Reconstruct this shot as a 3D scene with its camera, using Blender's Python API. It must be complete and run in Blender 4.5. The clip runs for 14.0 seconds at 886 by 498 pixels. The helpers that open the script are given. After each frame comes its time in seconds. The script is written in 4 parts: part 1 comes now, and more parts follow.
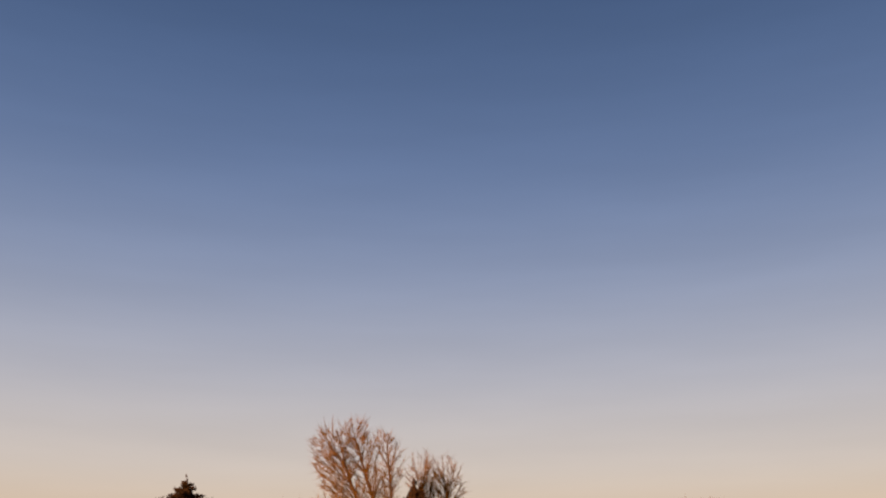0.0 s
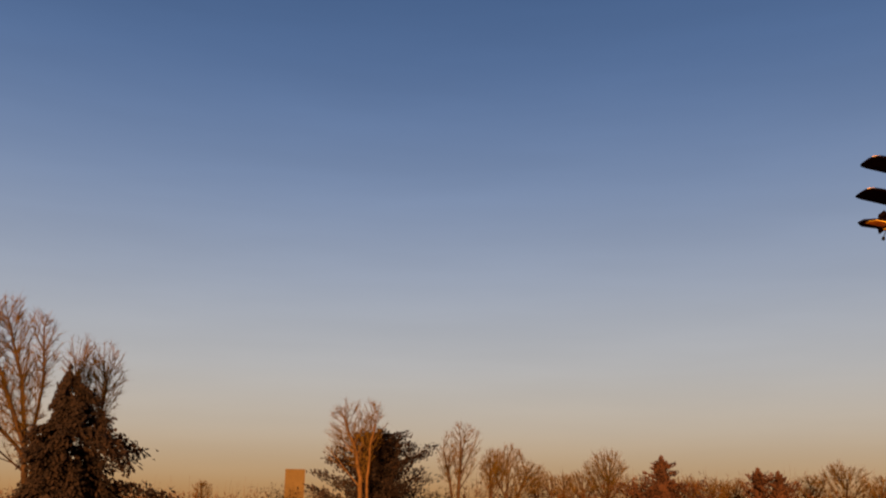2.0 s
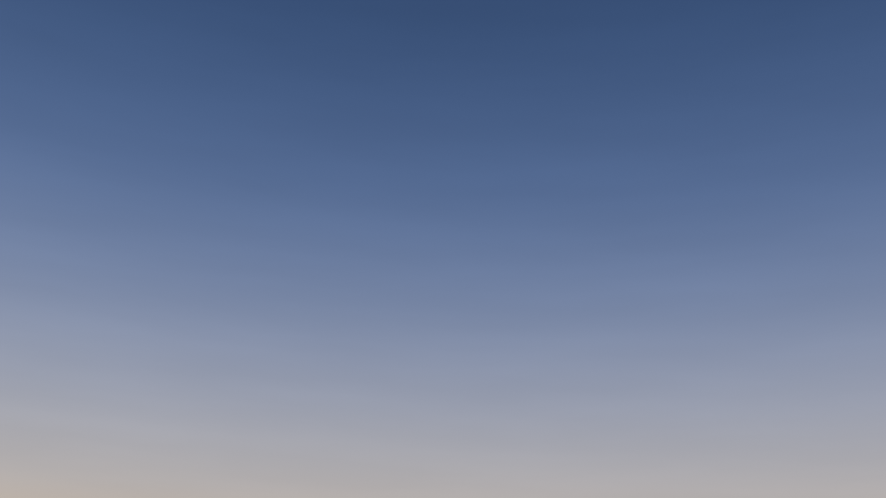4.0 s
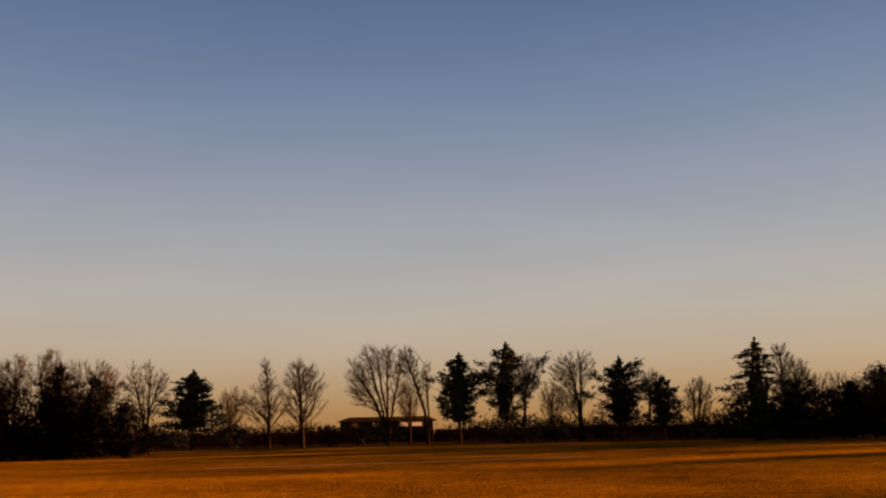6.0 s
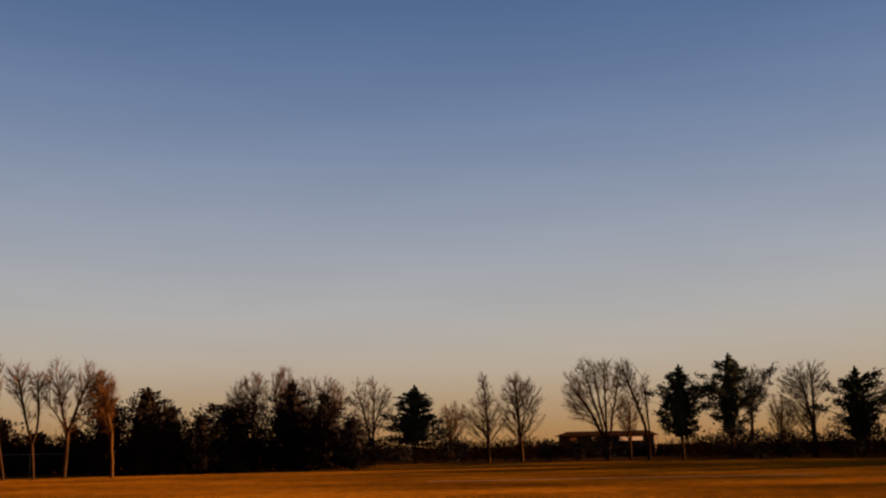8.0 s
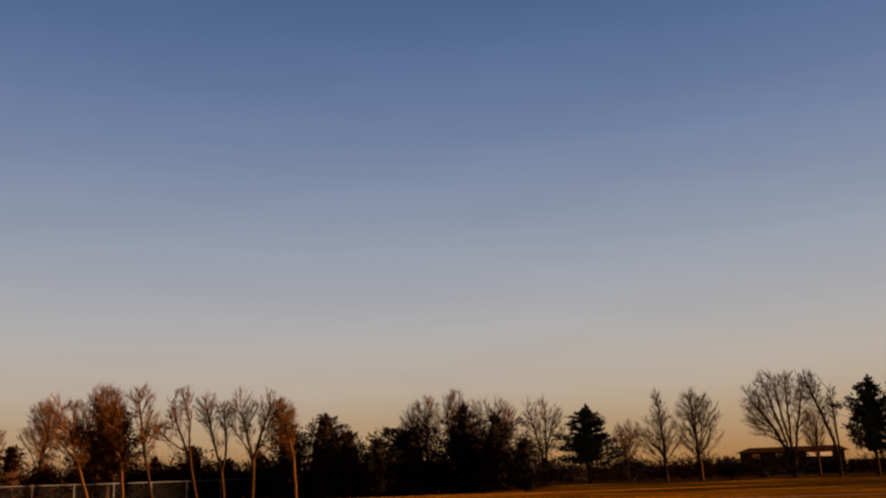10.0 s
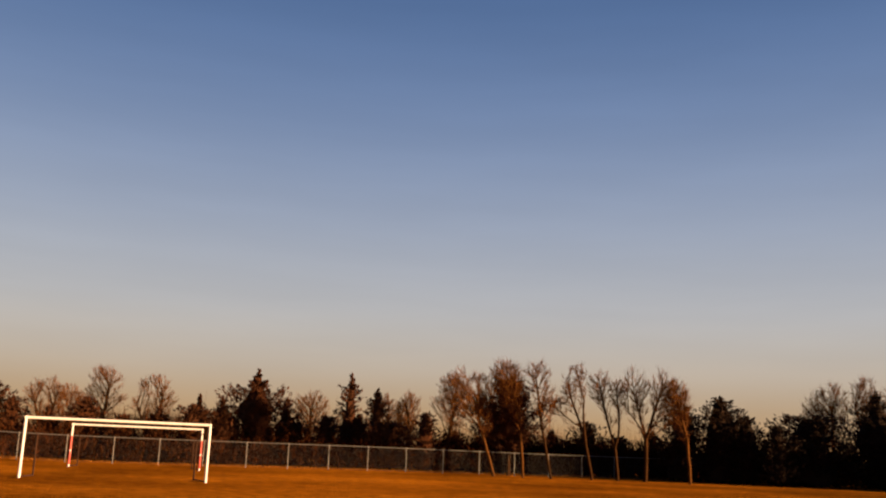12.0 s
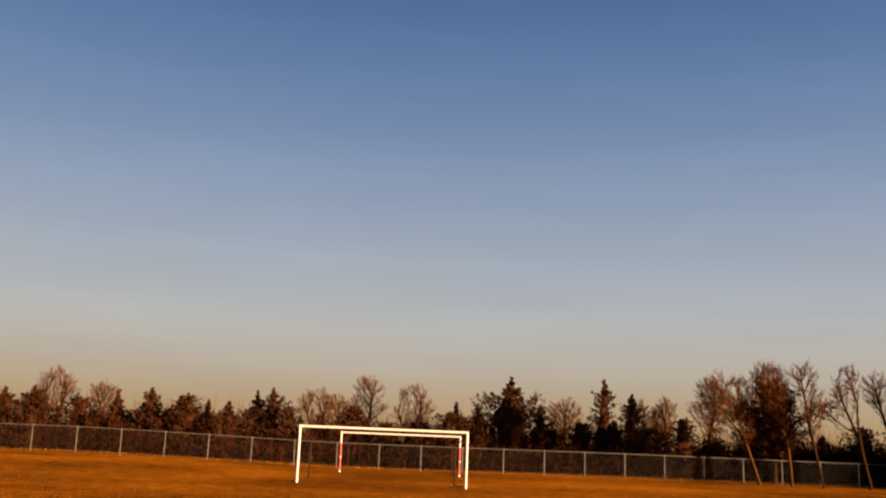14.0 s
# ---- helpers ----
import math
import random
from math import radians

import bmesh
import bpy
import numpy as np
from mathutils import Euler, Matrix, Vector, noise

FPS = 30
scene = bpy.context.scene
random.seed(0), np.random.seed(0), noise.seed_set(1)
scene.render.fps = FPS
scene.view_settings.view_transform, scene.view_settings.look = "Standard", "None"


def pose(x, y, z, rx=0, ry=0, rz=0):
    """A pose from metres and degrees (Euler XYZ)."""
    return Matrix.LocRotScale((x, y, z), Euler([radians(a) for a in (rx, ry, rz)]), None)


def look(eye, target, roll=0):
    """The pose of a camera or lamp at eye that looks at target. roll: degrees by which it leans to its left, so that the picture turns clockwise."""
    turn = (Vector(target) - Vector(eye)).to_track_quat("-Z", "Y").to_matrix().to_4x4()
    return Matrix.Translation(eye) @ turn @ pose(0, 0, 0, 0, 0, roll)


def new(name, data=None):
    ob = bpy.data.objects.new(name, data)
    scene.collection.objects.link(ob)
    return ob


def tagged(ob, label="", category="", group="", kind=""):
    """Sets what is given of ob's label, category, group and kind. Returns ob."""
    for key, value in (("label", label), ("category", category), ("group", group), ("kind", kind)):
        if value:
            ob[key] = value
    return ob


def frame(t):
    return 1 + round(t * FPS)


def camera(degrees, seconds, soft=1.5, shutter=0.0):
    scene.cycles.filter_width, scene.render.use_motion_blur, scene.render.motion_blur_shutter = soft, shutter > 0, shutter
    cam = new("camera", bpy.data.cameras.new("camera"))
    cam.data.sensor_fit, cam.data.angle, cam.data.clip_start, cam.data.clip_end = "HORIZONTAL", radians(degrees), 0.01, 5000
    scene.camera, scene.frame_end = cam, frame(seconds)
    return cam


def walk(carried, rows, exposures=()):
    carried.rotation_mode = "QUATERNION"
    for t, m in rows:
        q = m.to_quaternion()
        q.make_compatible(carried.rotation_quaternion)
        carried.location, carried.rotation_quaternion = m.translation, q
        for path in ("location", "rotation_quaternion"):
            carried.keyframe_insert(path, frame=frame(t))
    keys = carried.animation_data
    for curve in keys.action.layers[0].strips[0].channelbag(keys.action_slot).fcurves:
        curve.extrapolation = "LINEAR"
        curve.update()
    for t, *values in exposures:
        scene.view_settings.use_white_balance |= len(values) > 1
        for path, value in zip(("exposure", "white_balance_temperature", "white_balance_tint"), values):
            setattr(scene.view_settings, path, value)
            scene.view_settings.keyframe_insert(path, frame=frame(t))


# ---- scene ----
# A playing field at dusk with goals, a chain-link fence, bare trees and a model biplane.
EYE = (0.0, 0.0, 1.75)
cam = camera(49.52, 14.0, soft=2.2)
# seconds, yaw, pitch, roll
TURNS = [
    (0, 148.00, 20.98, 0.09), (0.5, 142.46, 20.56, -0.53), (1, 136.82, 18.98, -0.09), (1.5, 131.61, 17.19, -0.40),
    (2, 128.59, 15.18, -0.82), (2.5, 126.28, 15.27, -0.77), (3, 118.67, 16.07, -0.63), (3.2, 113.00, 17.30, -1.20),
    (3.3, 106.69, 18.33, -1.57), (3.4, 100.09, 20.25, -1.99), (3.5, 93.78, 21.08, -1.74), (3.6, 86.31, 21.64, -2.00),
    (3.7, 78.10, 21.82, -2.27), (3.9, 61.00, 22.44, -2.18), (4.2, 40.50, 22.08, -1.78), (4.5, 24.50, 20.08, -1.17),
    (4.8, 12.50, 16.84, -0.45), (5.1, 4.80, 13.59, 0.24), (5.4, 0.70, 11.77, 0.80), (5.6, -0.40, 11.00, 1.03),
    (5.8, -0.00, 10.72, 1.12), (6, 1.46, 10.61, 1.24), (6.5, 5.11, 10.52, 1.44), (7, 8.42, 10.77, 1.09),
    (7.5, 11.40, 11.10, 0.95), (7.7, 12.63, 11.41, 0.91), (8.2, 15.20, 11.81, 1.12), (8.7, 17.60, 12.20, 1.32),
    (9.2, 20.00, 12.60, 1.53), (9.8, 22.82, 13.07, 1.78), (10, 24.10, 13.11, 1.95), (10.5, 27.94, 13.44, 1.64),
    (11, 33.27, 13.73, 0.55), (11.5, 39.79, 13.47, -1.05), (12, 47.59, 11.85, -2.26), (12.5, 54.42, 10.63, -1.42),
    (13, 60.07, 9.83, -1.89), (13.5, 62.98, 9.78, -1.82), (14, 62.44, 11.67, -2.31),
]
walk(cam, [(t, pose(*EYE, 90 + pitch, 0, yaw) @ Matrix.Rotation(radians(-roll), 4, "Z")) for t, yaw, pitch, roll in TURNS], exposures=[
    (0.0, 2.44, 7300, 13), (1.0, 2.34, 6800, 10), (1.5, 2.27, 6250, 6), (2.0, 2.12, 6300, 7), (3.1, 2.06, 6300, 7), (3.45, 2.05, 6500, 11), (3.7, 2.09, 6500, 11), (5.8, 2.08, 6900, 7), (6.5, 2.06, 6450, 7), (7.6, 2.02, 6300, 6), (10.5, 2.04, 6450, 8), (11.5, 2.09, 6300, 8), (12.4, 2.23, 6100, 5), (13.4, 2.20, 6050, 3), (14.0, 2.16, 6000, 3)])

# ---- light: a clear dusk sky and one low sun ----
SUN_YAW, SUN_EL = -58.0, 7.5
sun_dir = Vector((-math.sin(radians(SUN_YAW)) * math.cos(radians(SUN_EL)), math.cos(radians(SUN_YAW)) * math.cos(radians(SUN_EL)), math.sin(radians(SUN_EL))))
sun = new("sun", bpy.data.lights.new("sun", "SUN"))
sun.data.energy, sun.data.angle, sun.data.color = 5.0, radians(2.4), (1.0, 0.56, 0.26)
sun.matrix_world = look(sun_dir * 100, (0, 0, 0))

world = bpy.data.worlds.new("dusk_sky")
scene.world = world
world.use_nodes = True
wn, wl = world.node_tree.nodes, world.node_tree.links
back = wn["Background"]
coord = wn.new("ShaderNodeTexCoord")
axes = wn.new("ShaderNodeSeparateXYZ")
wl.new(coord.outputs["Generated"], axes.inputs[0])
ramp = wn.new("ShaderNodeValToRGB")
ramp.color_ramp.interpolation = "B_SPLINE"
SKY = [(0.0, (0.56, 0.25, 0.075)), (1.8, (0.62, 0.37, 0.17)), (4.5, (0.70, 0.555, 0.425)), (8.0, (0.63, 0.595, 0.585)), (13.0, (0.435, 0.472, 0.585)), (19.0, (0.240, 0.320, 0.515)), (26.0, (0.110, 0.190, 0.390)), (36.0, (0.046, 0.098, 0.232)), (70.0, (0.018, 0.045, 0.12))]
while len(ramp.color_ramp.elements) < len(SKY):
    ramp.color_ramp.elements.new(0.5)
for e, (el, c) in zip(ramp.color_ramp.elements, SKY):
    e.position, e.color = math.sin(radians(el)), (*c, 1)
wl.new(axes.outputs["Z"], ramp.inputs[0])
sky = wn.new("ShaderNodeTexSky")
sky.sky_type, sky.sun_disc = "NISHITA", False
sky.sun_elevation, sky.sun_rotation = radians(SUN_EL), radians(-SUN_YAW)
dim = wn.new("ShaderNodeVectorMath")
dim.operation = "SCALE"
dim.inputs["Scale"].default_value = 0.10
wl.new(sky.outputs[0], dim.inputs[0])
mix = wn.new("ShaderNodeMix")
mix.data_type = "RGBA"
mix.inputs["Factor"].default_value = 0.94
wl.new(dim.outputs[0], mix.inputs["A"])
wl.new(ramp.outputs[0], mix.inputs["B"])
streak = wn.new("ShaderNodeMapping")
streak.inputs["Scale"].default_value = (2.2, 2.2, 16.0)
streak.inputs["Rotation"].default_value = (radians(4), radians(-3), 0)
wl.new(coord.outputs["Generated"], streak.inputs["Vector"])
cirrus = wn.new("ShaderNodeTexNoise")
cirrus.inputs["Scale"].default_value, cirrus.inputs["Detail"].default_value = 1.6, 5
wl.new(streak.outputs[0], cirrus.inputs["Vector"])
veil = wn.new("ShaderNodeMapRange")
veil.inputs["From Min"].default_value, veil.inputs["From Max"].default_value = 0.35, 0.75
veil.inputs["To Min"].default_value, veil.inputs["To Max"].default_value = 0.975, 1.035
wl.new(cirrus.outputs[0], veil.inputs["Value"])
veiled = wn.new("ShaderNodeVectorMath")
veiled.operation = "SCALE"
wl.new(mix.outputs["Result"], veiled.inputs[0])
wl.new(veil.outputs[0], veiled.inputs["Scale"])
wl.new(veiled.outputs[0], back.inputs[0])
back.inputs[1].default_value = 0.18


# ---- materials ----
def material(name, dark, light, scale=4.0, rough=0.85, metal=0.0, bump=0.3, island=0.0, fine=9.0):
    """Two scales of noise between two colours, with relief; island: how much single clumps differ in brightness."""
    m = bpy.data.materials.new(name)
    m.use_nodes = True
    n, l = m.node_tree.nodes, m.node_tree.links
    bsdf = n["Principled BSDF"]
    bsdf.inputs["Roughness"].default_value, bsdf.inputs["Metallic"].default_value = rough, metal
    bsdf.inputs["Specular IOR Level"].default_value = 0.0 if rough >= 0.9 else 0.1 if rough >= 0.8 else 0.4
    tc = n.new("ShaderNodeTexCoord")
    big, small = n.new("ShaderNodeTexNoise"), n.new("ShaderNodeTexNoise")
    big.inputs["Scale"].default_value, small.inputs["Scale"].default_value = scale, scale * fine
    big.inputs["Detail"].default_value = small.inputs["Detail"].default_value = 6
    for t in (big, small):
        l.new(tc.outputs["Object"], t.inputs["Vector"])
    add = n.new("ShaderNodeMath")
    add.operation = "MULTIPLY_ADD"
    l.new(small.outputs[0], add.inputs[0])
    add.inputs[1].default_value = 0.5
    half = n.new("ShaderNodeMath")
    half.operation = "MULTIPLY"
    half.inputs[1].default_value = 0.5
    l.new(big.outputs[0], half.inputs[0])
    l.new(half.outputs[0], add.inputs[2])
    r = n.new("ShaderNodeValToRGB")
    r.color_ramp.elements[0].position, r.color_ramp.elements[1].position = 0.36, 0.64
    r.color_ramp.elements[0].color, r.color_ramp.elements[1].color = (*dark, 1), (*light, 1)
    l.new(add.outputs[0], r.inputs[0])
    colour = r.outputs[0]
    if island:
        geo = n.new("ShaderNodeNewGeometry")
        hsv = n.new("ShaderNodeHueSaturation")
        span = n.new("ShaderNodeMapRange")
        span.inputs["To Min"].default_value, span.inputs["To Max"].default_value = 1 - island, 1 + island
        l.new(geo.outputs["Random Per Island"], span.inputs["Value"])
        l.new(span.outputs[0], hsv.inputs["Value"])
        l.new(colour, hsv.inputs["Color"])
        colour = hsv.outputs[0]
    l.new(colour, bsdf.inputs["Base Color"])
    if bump:
        b = n.new("ShaderNodeBump")
        b.inputs["Strength"].default_value = bump
        b.inputs["Distance"].default_value = 0.02
        l.new(small.outputs[0], b.inputs["Height"])
        l.new(b.outputs[0], bsdf.inputs["Normal"])
    return m


bark = material("grey_brown_bark", (0.014, 0.00706, 0.00291), (0.043, 0.0208, 0.00829), 3.0, 0.9, bump=0.6)
pale_bark = material("pale_bark", (0.033, 0.0145, 0.0042), (0.084, 0.0365, 0.0101), 3.0, 0.9, bump=0.6)
# one twig in three tones; tan and reddish hold sunlight in the colour
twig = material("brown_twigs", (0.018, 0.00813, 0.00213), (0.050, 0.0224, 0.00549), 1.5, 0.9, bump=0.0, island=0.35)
sunlit_twig = material("sunlit_tan_twigs", (0.026, 0.0124, 0.00213), (0.070, 0.0332, 0.00532), 1.5, 0.9, bump=0.0, island=0.35)
sun_red_twig = material("sun_reddened_twigs", (0.042, 0.0166, 0.00476), (0.115, 0.0448, 0.0118), 1.5, 0.9, bump=0.0, island=0.35)
young_bark = material("young_stem_bark", (0.024, 0.0104, 0.00308), (0.066, 0.0274, 0.00784), 1.5, 0.9, bump=0.0, island=0.35)
needles = material("dark_green_needles", (0.010, 0.011, 0.0045), (0.030, 0.0313, 0.0105), 1.2, 0.8, bump=0.0, island=0.5)
# darker than real foliage: the grove's shade is put into this colour
dusky = material("shade_dark_evergreen_foliage", (0.006, 0.00266, 0.00084), (0.0135, 0.0056, 0.00156), 1.0, 0.85, bump=0.0, island=0.3)
rusty = material("winter_cedar_foliage", (0.014, 0.00465, 0.00118), (0.041, 0.0129, 0.00263), 1.0, 0.85, bump=0.0, island=0.3)
dead_leaf = material("brown_oak_leaves", (0.018, 0.0083, 0.00336), (0.055, 0.0216, 0.00672), 1.0, 0.8, bump=0.0, island=0.5)
brush = material("brown_undergrowth", (0.011, 0.00382, 0.00123), (0.035, 0.0112, 0.00291), 0.15, 0.95, bump=0.0, island=0.3)
# darker copy of the brush, with the hedges' shade in its colour
shaded_brush = material("shaded_hedge_twigs", (0.006, 0.00249, 0.00101), (0.018, 0.00664, 0.00224), 0.15, 0.95, bump=0.0, island=0.3)
red_brush = material("reddish_brush", (0.018, 0.00664, 0.00224), (0.060, 0.0208, 0.0056), 0.15, 0.95, bump=0.0, island=0.3)
straw = material("dry_grass_blades", (0.13, 0.0515, 0.0056), (0.22, 0.0871, 0.00952), 0.4, 0.8, bump=0.0, island=0.4)
galvanised = material("galvanised_steel", (0.10, 0.097, 0.093), (0.185, 0.18, 0.174), 5.0, 0.65, 0.6, 0.1)
wire_mat = material("dull_wire", (0.035, 0.033, 0.031), (0.07, 0.064, 0.058), 3.0, 0.6, 0.5, 0.0)
white_paint = material("chalky_white_paint", (0.50, 0.49, 0.47), (0.68, 0.67, 0.65), 2.5, 0.5, 0.0, 0.1)
red_paint = material("faded_red_paint", (0.30, 0.04, 0.03), (0.45, 0.07, 0.05), 3.0, 0.5, 0.0, 0.1)
dark_pipe = material("rusty_dark_steel_pipe", (0.016, 0.0072, 0.00375), (0.038, 0.0171, 0.00825), 4.0, 0.8, 0.0, 0.1)
roof_mat = material("brown_shingles", (0.045, 0.0166, 0.00616), (0.085, 0.0307, 0.0106), 1.0, 0.9, 0.0, 0.4)
wall_mat = material("brown_siding", (0.030, 0.0133, 0.0056), (0.055, 0.0249, 0.0106), 0.6, 0.85, 0.0, 0.2)
tan_wall = material("tan_plaster", (0.050, 0.0274, 0.0084), (0.068, 0.0373, 0.0118), 0.6, 0.9, 0.0, 0.2)
# dark ground colour that holds the shade under the far trees
shade_ground = material("ground_in_tree_shade", (0.016, 0.00747, 0.00224), (0.050, 0.0216, 0.0056), 0.5, 0.95, 0.0, 0.5)
glass_mat = material("window_glass", (0.80, 0.78, 0.74), (0.90, 0.88, 0.85), 0.3, 0.05, 1.0, 0.0)
# pane material that glows orange by emission
glow_pane = material("glowing_orange_pane", (0.5, 0.3, 0.15), (0.6, 0.4, 0.2), 0.6, 0.2, 0.0, 0.0)
glow_pane.node_tree.nodes["Principled BSDF"].inputs["Emission Color"].default_value = (1.0, 0.42, 0.17, 1)
glow_pane.node_tree.nodes["Principled BSDF"].inputs["Emission Strength"].default_value = 0.12
yellow = material("yellow_film_covering", (0.58, 0.27, 0.015), (0.75, 0.378, 0.03), 3.0, 0.35, 0.0, 0.02)
black = material("dark_film_covering", (0.004, 0.002, 0.0015), (0.009, 0.004, 0.003), 3.0, 0.92, 0.0, 0.02)
rubber = material("black_rubber", (0.002, 0.002, 0.002), (0.005, 0.0045, 0.0045), 20.0, 0.8, 0.0, 0.1)
dull_red = material("dull_red_film", (0.045, 0.0108, 0.0045), (0.07, 0.018, 0.0075), 3.0, 0.5, 0.0, 0.0)
spot = material("dull_orange_film", (0.10, 0.0288, 0.0075), (0.15, 0.045, 0.0105), 3.0, 0.5, 0.0, 0.0)
cream = material("cream_lettering", (0.10, 0.075, 0.04), (0.16, 0.12, 0.07), 5.0, 0.5, 0.0, 0.0)
prop_mat = material("varnished_wood", (0.30, 0.144, 0.0525), (0.42, 0.216, 0.0825), 12.0, 0.35, 0.0, 0.0)

# the dry lawn: straw and tan patches, darker worn bands
lawn = bpy.data.materials.new("dry_winter_lawn")
lawn.use_nodes = True
n, l = lawn.node_tree.nodes, lawn.node_tree.links
bs = n["Principled BSDF"]
bs.inputs["Roughness"].default_value = 0.95
bs.inputs["Specular IOR Level"].default_value = 0.0
tc = n.new("ShaderNodeTexCoord")


def lawn_noise(scale, stretch=(1, 1, 1), turn=0.0, detail=5.0):
    mp = n.new("ShaderNodeMapping")
    mp.inputs["Scale"].default_value = stretch
    mp.inputs["Rotation"].default_value = (0, 0, radians(turn))
    l.new(tc.outputs["Object"], mp.inputs["Vector"])
    t = n.new("ShaderNodeTexNoise")
    t.inputs["Scale"].default_value, t.inputs["Detail"].default_value = scale, detail
    l.new(mp.outputs[0], t.inputs["Vector"])
    return t


def ramp_of(source, a, b, ca, cb):
    r = n.new("ShaderNodeValToRGB")
    r.color_ramp.elements[0].position, r.color_ramp.elements[1].position = a, b
    r.color_ramp.elements[0].color, r.color_ramp.elements[1].color = (*ca, 1), (*cb, 1)
    l.new(source, r.inputs[0])
    return r


def blend(a, b, kind, amount):
    x = n.new("ShaderNodeMix")
    x.data_type, x.blend_type = "RGBA", kind
    x.inputs["Factor"].default_value = amount
    l.new(a, x.inputs["A"])
    l.new(b, x.inputs["B"])
    return x.outputs["Result"]


patches = ramp_of(lawn_noise(0.10).outputs[0], 0.38, 0.62, (0.19, 0.064, 0.0034), (0.385, 0.136, 0.0067))
tufts = ramp_of(lawn_noise(1.7, detail=9).outputs[0], 0.36, 0.64, (0.50, 0.47, 0.42), (1.32, 1.28, 1.2))
bands = ramp_of(lawn_noise(0.05, (1.0, 1.8, 1.0), -12.0, 6).outputs[0], 0.36, 0.62, (0.74, 0.74, 0.74), (1.15, 1.13, 1.05))
grain = lawn_noise(9.0, detail=8)
col = blend(patches.outputs[0], tufts.outputs[0], "MULTIPLY", 0.65)
col = blend(col, bands.outputs[0], "MULTIPLY", 1.0)
l.new(col, bs.inputs["Base Color"])
bp = n.new("ShaderNodeBump")
bp.inputs["Strength"].default_value, bp.inputs["Distance"].default_value = 1.0, 0.15
l.new(grain.outputs[0], bp.inputs["Height"])
l.new(bp.outputs[0], bs.inputs["Normal"])


# ---- the fence's line and the lie of the land ----
FN = Vector((-math.sin(radians(68.1)), math.cos(radians(68.1)), 0))   # towards the fence
FT = Vector((math.cos(radians(68.1)), math.sin(radians(68.1)), 0))    # along it
FD, FH, S0, S1 = 71.4, 1.80, -57.98, 48.77


def land(x, y):
    """The lawn lifts by a step's height or two towards one end of the fence, and rolls a little."""
    s, d = x * FT.x + y * FT.y, x * FN.x + y * FN.y
    a, b = min(1.0, max(0.0, (2 - s) / 22)), min(1.0, max(0.0, (d - 46) / 22))
    roll = 0.05 * noise.noise(Vector((x * 0.05, y * 0.05, 0))) if math.hypot(x, y) < 200 else 0.0
    return 0.4 * a * a * (3 - 2 * a) * b * b * (3 - 2 * b) + roll


# ---- building helpers ----
def mesh_of(verts, faces, name="mesh"):
    me = bpy.data.meshes.new(name)
    me.from_pydata(verts, [], faces)
    me.update()
    return me


def part(name, me, mat, parent, label="", smooth=False):
    """One mesh object under a thing or a part. me: a mesh or a bmesh."""
    if isinstance(me, bmesh.types.BMesh):
        bm, me = me, bpy.data.meshes.new(name)
        bm.to_mesh(me)
        bm.free()
    for m in (mat if isinstance(mat, (list, tuple)) else [mat]):
        me.materials.append(m)
    if smooth:
        me.polygons.foreach_set("use_smooth", [True] * len(me.polygons))
    ob = new(name, me)
    ob.parent = parent
    return tagged(ob, label) if label else ob


def thing(name, at, label, category, group="", turn=0.0):
    ob = new(name)
    ob.empty_display_size = 0.3
    ob.matrix_world = pose(*at, 0, 0, turn)
    return tagged(ob, label, category, group)


def tubes(p0, p1, r0, r1, sides):
    """Tapered tubes along many segments at once: vertices and faces."""
    p0, p1, r0, r1 = (np.asarray(a, float) for a in (p0, p1, r0, r1))
    d = p1 - p0
    d /= np.linalg.norm(d, axis=1, keepdims=True) + 1e-9
    ref = np.where(np.abs(d[:, 2:3]) < 0.9, np.array([[0, 0, 1.0]]), np.array([[1.0, 0, 0]]))
    u = np.cross(d, ref)
    u /= np.linalg.norm(u, axis=1, keepdims=True)
    v = np.cross(d, u)
    a = np.arange(sides) * 2 * np.pi / sides
    ring = np.cos(a)[None, :, None] * u[:, None] + np.sin(a)[None, :, None] * v[:, None]
    lo = p0[:, None] + ring * r0[:, None, None]
    hi = p1[:, None] + ring * r1[:, None, None]
    verts = np.concatenate([lo, hi], 1).reshape(-1, 3)
    base = np.arange(len(p0))[:, None] * 2 * sides
    k = np.arange(sides)
    quad = np.stack([k, (k + 1) % sides, (k + 1) % sides + sides, k + sides], 1)
    faces = (base[:, :, None] + quad[None]).reshape(-1, 4)
    return verts, faces


def spindles(c, axis, length, width):
    """Small three-sided spindles (needle sprays, leaf clumps) centred at c."""
    d = axis / (np.linalg.norm(axis, axis=1, keepdims=True) + 1e-9)
    ref = np.where(np.abs(d[:, 2:3]) < 0.9, np.array([[0, 0, 1.0]]), np.array([[1.0, 0, 0]]))
    u = np.cross(d, ref)
    u /= np.linalg.norm(u, axis=1, keepdims=True)
    v = np.cross(d, u)
    L, W = np.asarray(length)[:, None], np.asarray(width)[:, None]
    ring = [c + W * (math.cos(a) * u + 0.45 * math.sin(a) * v) for a in (0, 2.1, 4.2)]
    verts = np.stack([c - d * L * 0.5, *ring, c + d * L * 0.5], 1).reshape(-1, 3)
    tri = np.array([[0, 2, 1], [0, 3, 2], [0, 1, 3], [4, 1, 2], [4, 2, 3], [4, 3, 1]])
    faces = (np.arange(len(c))[:, None, None] * 5 + tri[None]).reshape(-1, 3)
    return verts, faces


def joined(*pieces):
    """Several (verts, faces) as one mesh."""
    vs, fs, k = [], [], 0
    for v, f in pieces:
        vs.append(v)
        fs.extend((f + k).tolist())
        k += len(v)
    return mesh_of(np.concatenate(vs).tolist(), fs)


